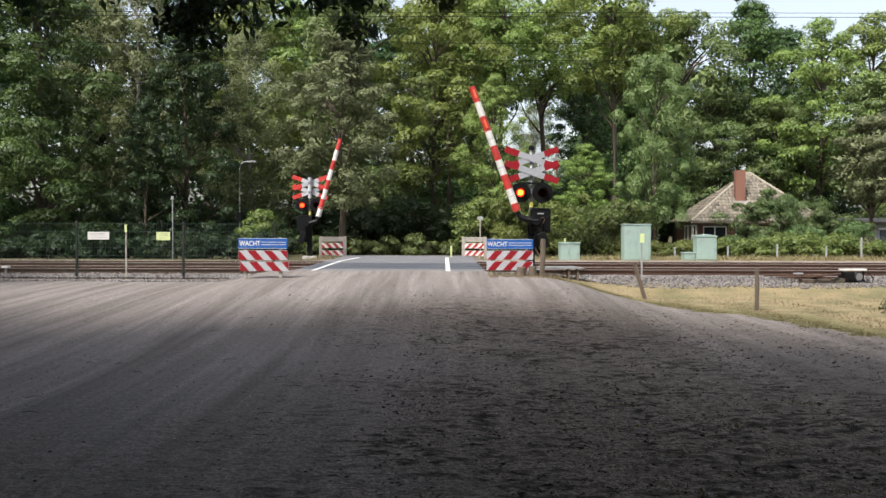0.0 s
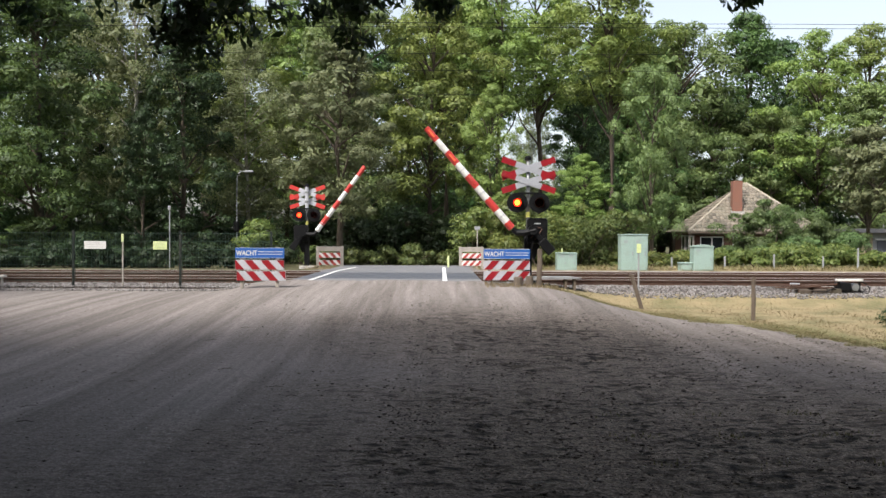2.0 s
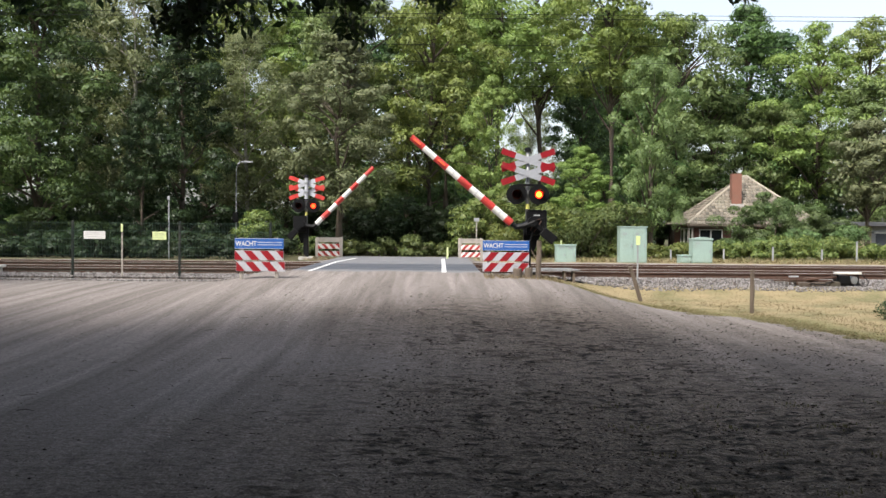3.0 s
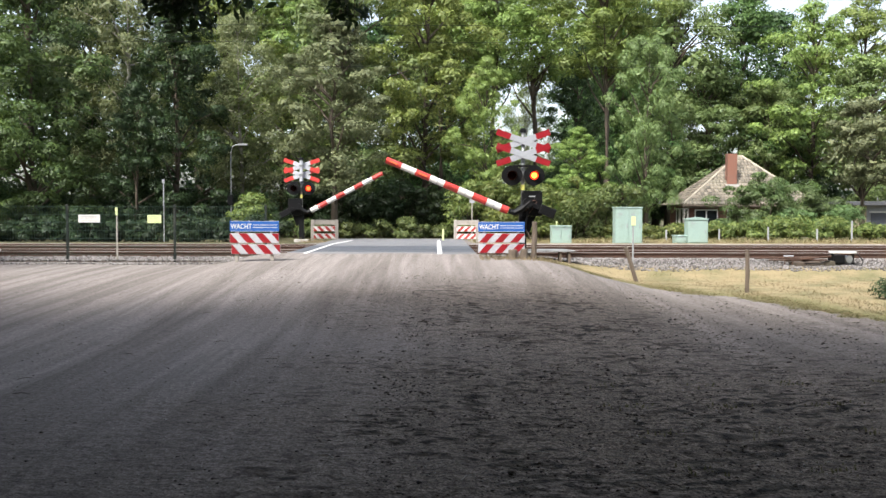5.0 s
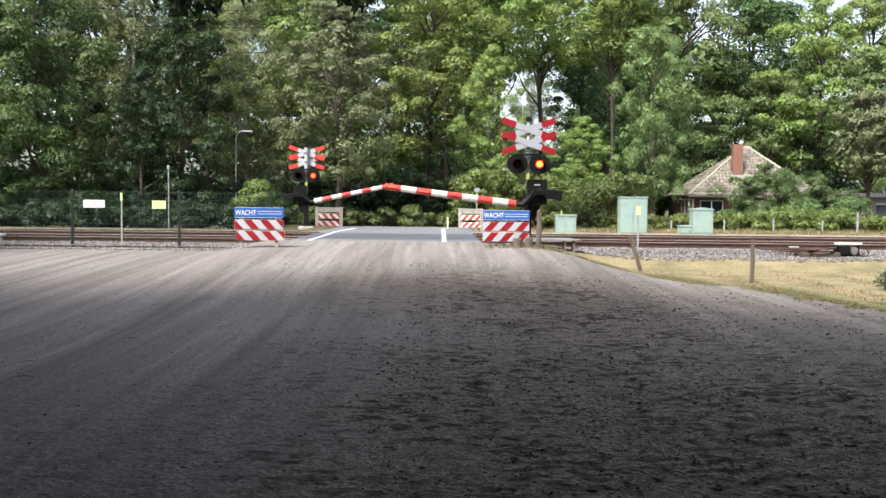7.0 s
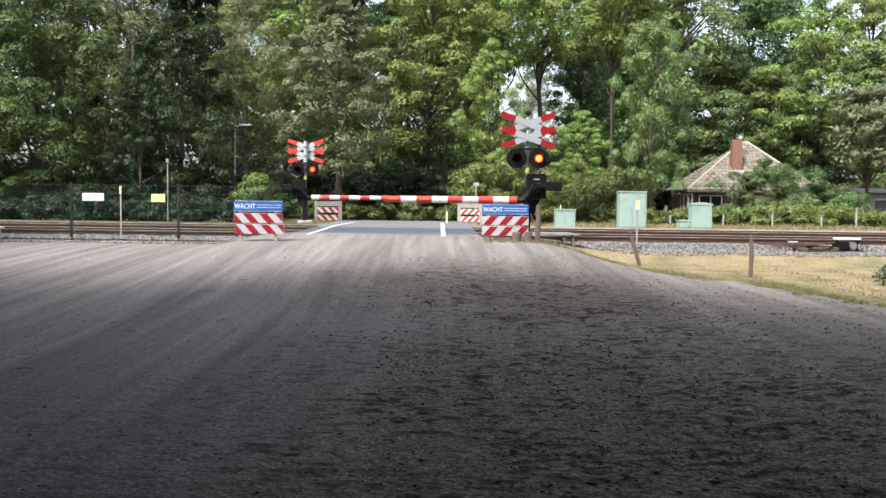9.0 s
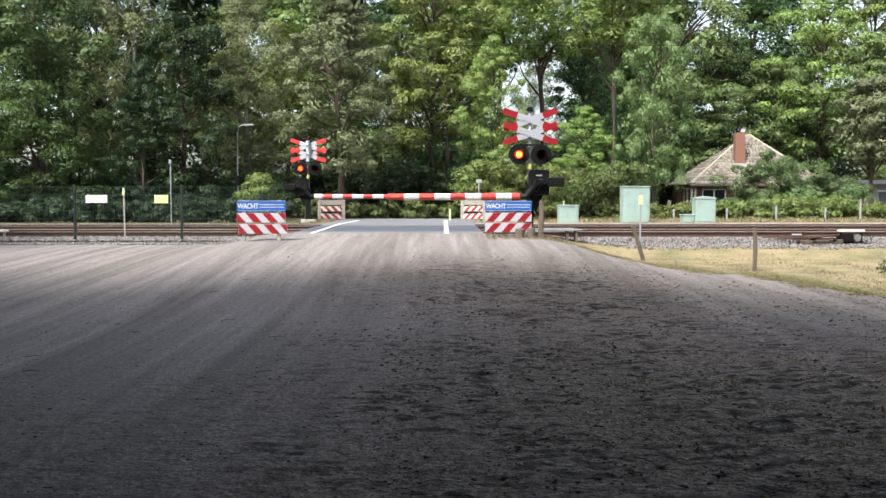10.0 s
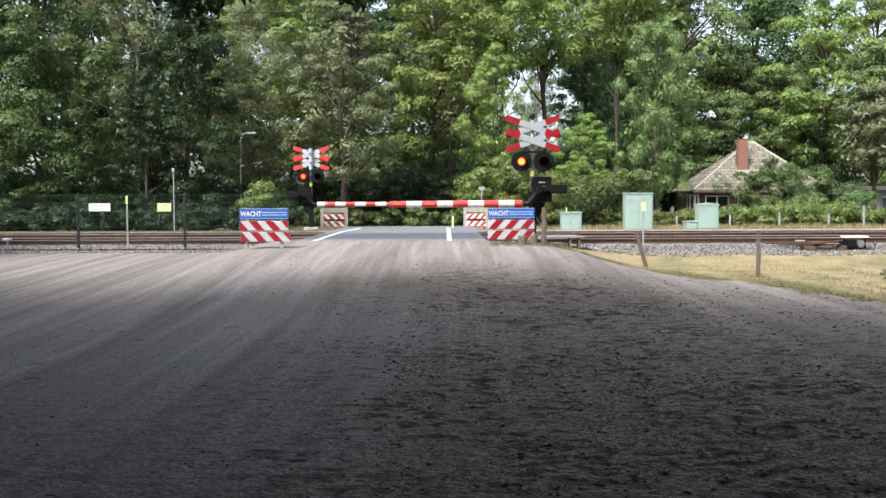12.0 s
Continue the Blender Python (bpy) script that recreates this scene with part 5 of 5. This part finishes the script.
def scatter(name, label, x, y, size, material, seed, flat=0.6, lift=0.2):
    rng = np.random.RandomState(seed)
    n = len(x)
    base = np.array([[1, 0, 0], [-0.5, 0.87, 0], [-0.5, -0.87, 0.1], [0.1, 0.1, 0.9], [0, -0.1, -0.8]])
    faces = np.array([[0, 1, 3], [1, 2, 3], [2, 0, 3], [1, 0, 4], [2, 1, 4], [0, 2, 4]])
    v = base[None] * (1 + rng.uniform(-0.4, 0.4, (n, 5, 3))) * np.asarray(size)[:, None, None] * np.array([1, 1, flat])
    a = rng.uniform(0, math.tau, n)
    c, s = np.cos(a)[:, None], np.sin(a)[:, None]
    v = np.stack([v[..., 0] * c - v[..., 1] * s, v[..., 0] * s + v[..., 1] * c, v[..., 2]], -1)
    v += np.stack([x, y, ground_z(x, y) + np.asarray(size) * lift], -1)[:, None, :]
    f = faces[None] + (np.arange(n) * 5)[:, None, None]
    return tagged(new(name, quick_mesh(name, v.reshape(-1, 3), f.reshape(-1, 3), material)), label, name.replace("_", " "), kind="stuff")




def litter_mat(name, dark, mid, pale):
    m, n, l, b = mat(name)
    geo = n.new("ShaderNodeNewGeometry")
    rp = n.new("ShaderNodeValToRGB")
    e = rp.color_ramp.elements
    e[0].color, e[1].color = (*dark, 1), (*pale, 1)
    e.new(0.7).color = (*mid, 1)
    l.new(geo.outputs["Random Per Island"], rp.inputs[0])
    nz, gr = noise_ramp(n, l, 90, (0.7, 0.7, 0.7), (1.15, 1.15, 1.15), 4)
    l.new(mix(n, l, rp.outputs[0], gr.outputs[0], 1.0, "MULTIPLY"), b.inputs["Base Color"])
    b.inputs["Roughness"].default_value = 0.95
    return m


CLOD = litter_mat("dark_clod", (0.022, 0.017, 0.013), (0.085, 0.068, 0.052), (0.26, 0.23, 0.20))
LUMP = litter_mat("brown_soil_lump", (0.030, 0.023, 0.018), (0.10, 0.080, 0.060), (0.20, 0.165, 0.135))
CHIP = worn("pale_chip", (0.42, 0.39, 0.34), 0.8, amount=0.3)
rng = np.random.RandomState(21)
NC = 24000
cy = 3.2 + rng.beta(1.1, 1.5, NC) * 15.5
cx = rng.uniform(-0.65, 0.62, NC) * cy * 0.5 + 0.25 * cy
cx = np.where(rng.random_sample(NC) < 0.25, rng.uniform(-0.55, 0.5, NC) * cy, cx)
ok = cx < np.interp(cy, EDGE_Y, EDGE_X) - 0.1
scatter("soil_clods", "dark crumbled soil clods on the dirt road", cx[ok], cy[ok], (0.0035 + 0.013 * rng.random_sample(NC) ** 4)[ok], CLOD, 22, 0.45)
# lumps lie in loose drifts
NB = 5600
drift_y = 4.5 + rng.beta(1.4, 1.3, 210) * 12.5
drift_x = rng.uniform(-0.08, 0.46, 210) * drift_y
pick = rng.randint(0, 210, NB)
big_x = drift_x[pick] + rng.normal(0, 0.34, NB)
big_y = drift_y[pick] + rng.normal(0, 0.13, NB)
stray = rng.random_sample(NB) < 0.35
big_y = np.where(stray, rng.uniform(4, 18, NB), big_y)
big_x = np.where(stray, rng.uniform(-0.2, 0.45, NB) * big_y, big_x)
ok = big_x < np.interp(big_y, EDGE_Y, EDGE_X) - 0.15
scatter("soil_lumps", "larger dark soil lumps on the dirt road", big_x[ok], big_y[ok], (0.005 + 0.026 * rng.random_sample(NB) ** 4)[ok], LUMP, 23, 0.36)
chip_y = 3.4 + rng.beta(1, 1.6, 900) * 15
chip_x = rng.uniform(-0.5, 0.5, 900) * chip_y
ok = chip_x < np.interp(chip_y, EDGE_Y, EDGE_X) - 0.1
scatter("wood_chips", "small pale wood chips and pebbles on the dirt", chip_x[ok], chip_y[ok], rng.uniform(0.004, 0.014, 900)[ok], CHIP, 24)


def twig(x, y, length, turn, r=0.006):
    z = float(ground_z(x, y))
    t = thing("twig", pose(x, y, z + 0.018, 0, 0, turn), "pale dry twig lying on the dirt road", "twig", "twigs")
    part("stick", tubed([(-length / 2, 0, 0.0), (0, 0.012, 0.008), (length / 2, -0.006, 0.002)], [r, r * 0.9, r * 0.5], 6), CHIP if r > 0.0033 else BARK, t)


twig(-0.66, 5.72, 0.11, -35, 0.008)
for k in range(34):
    yy = rng.uniform(4, 15)
    twig(rng.uniform(-0.45, 0.35) * yy, yy, rng.uniform(0.05, 0.16), rng.uniform(-60, 60), rng.choice((0.0032, 0.0032, 0.0035)))


def blades(name, label, x, y, h, material, seed, spread=0.3, width=0.008):
    rng = np.random.RandomState(seed)
    n = len(x)
    a = rng.uniform(0, math.tau, n)
    d = np.stack([np.cos(a), np.sin(a)], -1)
    w = np.stack([-d[:, 1], d[:, 0]], -1) * width
    z = ground_z(x, y)
    p = np.stack([x, y], -1)
    tip = p + d * (np.asarray(h) * spread * rng.uniform(0.3, 1.8, n))[:, None]
    v = np.stack([np.concatenate([p - w, (z - 0.01)[:, None]], 1), np.concatenate([p + w, (z - 0.01)[:, None]], 1), np.concatenate([tip, (z + h)[:, None]], 1)], 1)
    f = np.arange(n * 3).reshape(n, 3)
    return tagged(new(name, quick_mesh(name, v.reshape(-1, 3), f, material)), label, "grass", kind="stuff")


n = 26000
gy = rng.uniform(11.5, 21.6, n)
gx = np.interp(gy, EDGE_Y, EDGE_X) + rng.uniform(0, 1.0, n) ** 1.5 * 7.5
blades("dry_grass", "short dry yellow grass beside the track", gx, gy, rng.uniform(0.008, 0.028, n), GRASS_BLADE, 31, 0.9)
n = 17000
gy = rng.uniform(11.5, 20.9, n)
gx = np.interp(gy, EDGE_Y, EDGE_X) + np.abs(rng.normal(0.0, 0.5, n)) - 0.12 + 0.12 * np.sin(gy * 5.1) + 0.08 * np.sin(gy * 11.7)
blades("grass_verge", "greener grass fringe along the dirt road", gx, gy, rng.uniform(0.008, 0.024, n), GREEN_BLADE, 32, 1.8)
n = 10000
gx = np.concatenate([rng.uniform(1.4, 24, n), rng.uniform(-4.5, -3.7, 400)])
gy = np.concatenate([rng.uniform(30.6, 38.2, n), rng.uniform(30.5, 34, 400)])
blades("tall_dry_grass", "tall dry grass behind the tracks", gx, gy, rng.uniform(0.03, 0.11, n + 400) * rng.choice((0.7, 1.0, 1.8), n + 400), GRASS_BLADE, 33, 1.3, 0.010)
n = 5000
blades("green_weeds", "green weeds among the dry grass behind the tracks", rng.uniform(1.4, 24, n) + rng.normal(0, 0.3, n), rng.uniform(31.5, 38.2, n), rng.uniform(0.03, 0.2, n), GREEN_BLADE, 36, 1.0, 0.014)
n = 900
gx = rng.uniform(0.95, 2.6, n)
gy = rng.uniform(19.9, 21.4, n)
blades("grass_tufts", "dry grass tufts under the warning barrier", gx, gy, rng.uniform(0.03, 0.10, n), GRASS_BLADE, 34)
n = 700
gx = rng.uniform(1.5, 5, n)
gy = 4.5 + rng.random_sample(n) * 4
clump = np.round(gx * 1.3) / 1.3
blades("ground_weeds", "sparse green weeds on the dirt", clump + rng.normal(0, 0.09, n), np.round(gy * 1.1) / 1.1 + rng.normal(0, 0.07, n), rng.uniform(0.01, 0.03, n), GREEN_BLADE, 35)

motions()
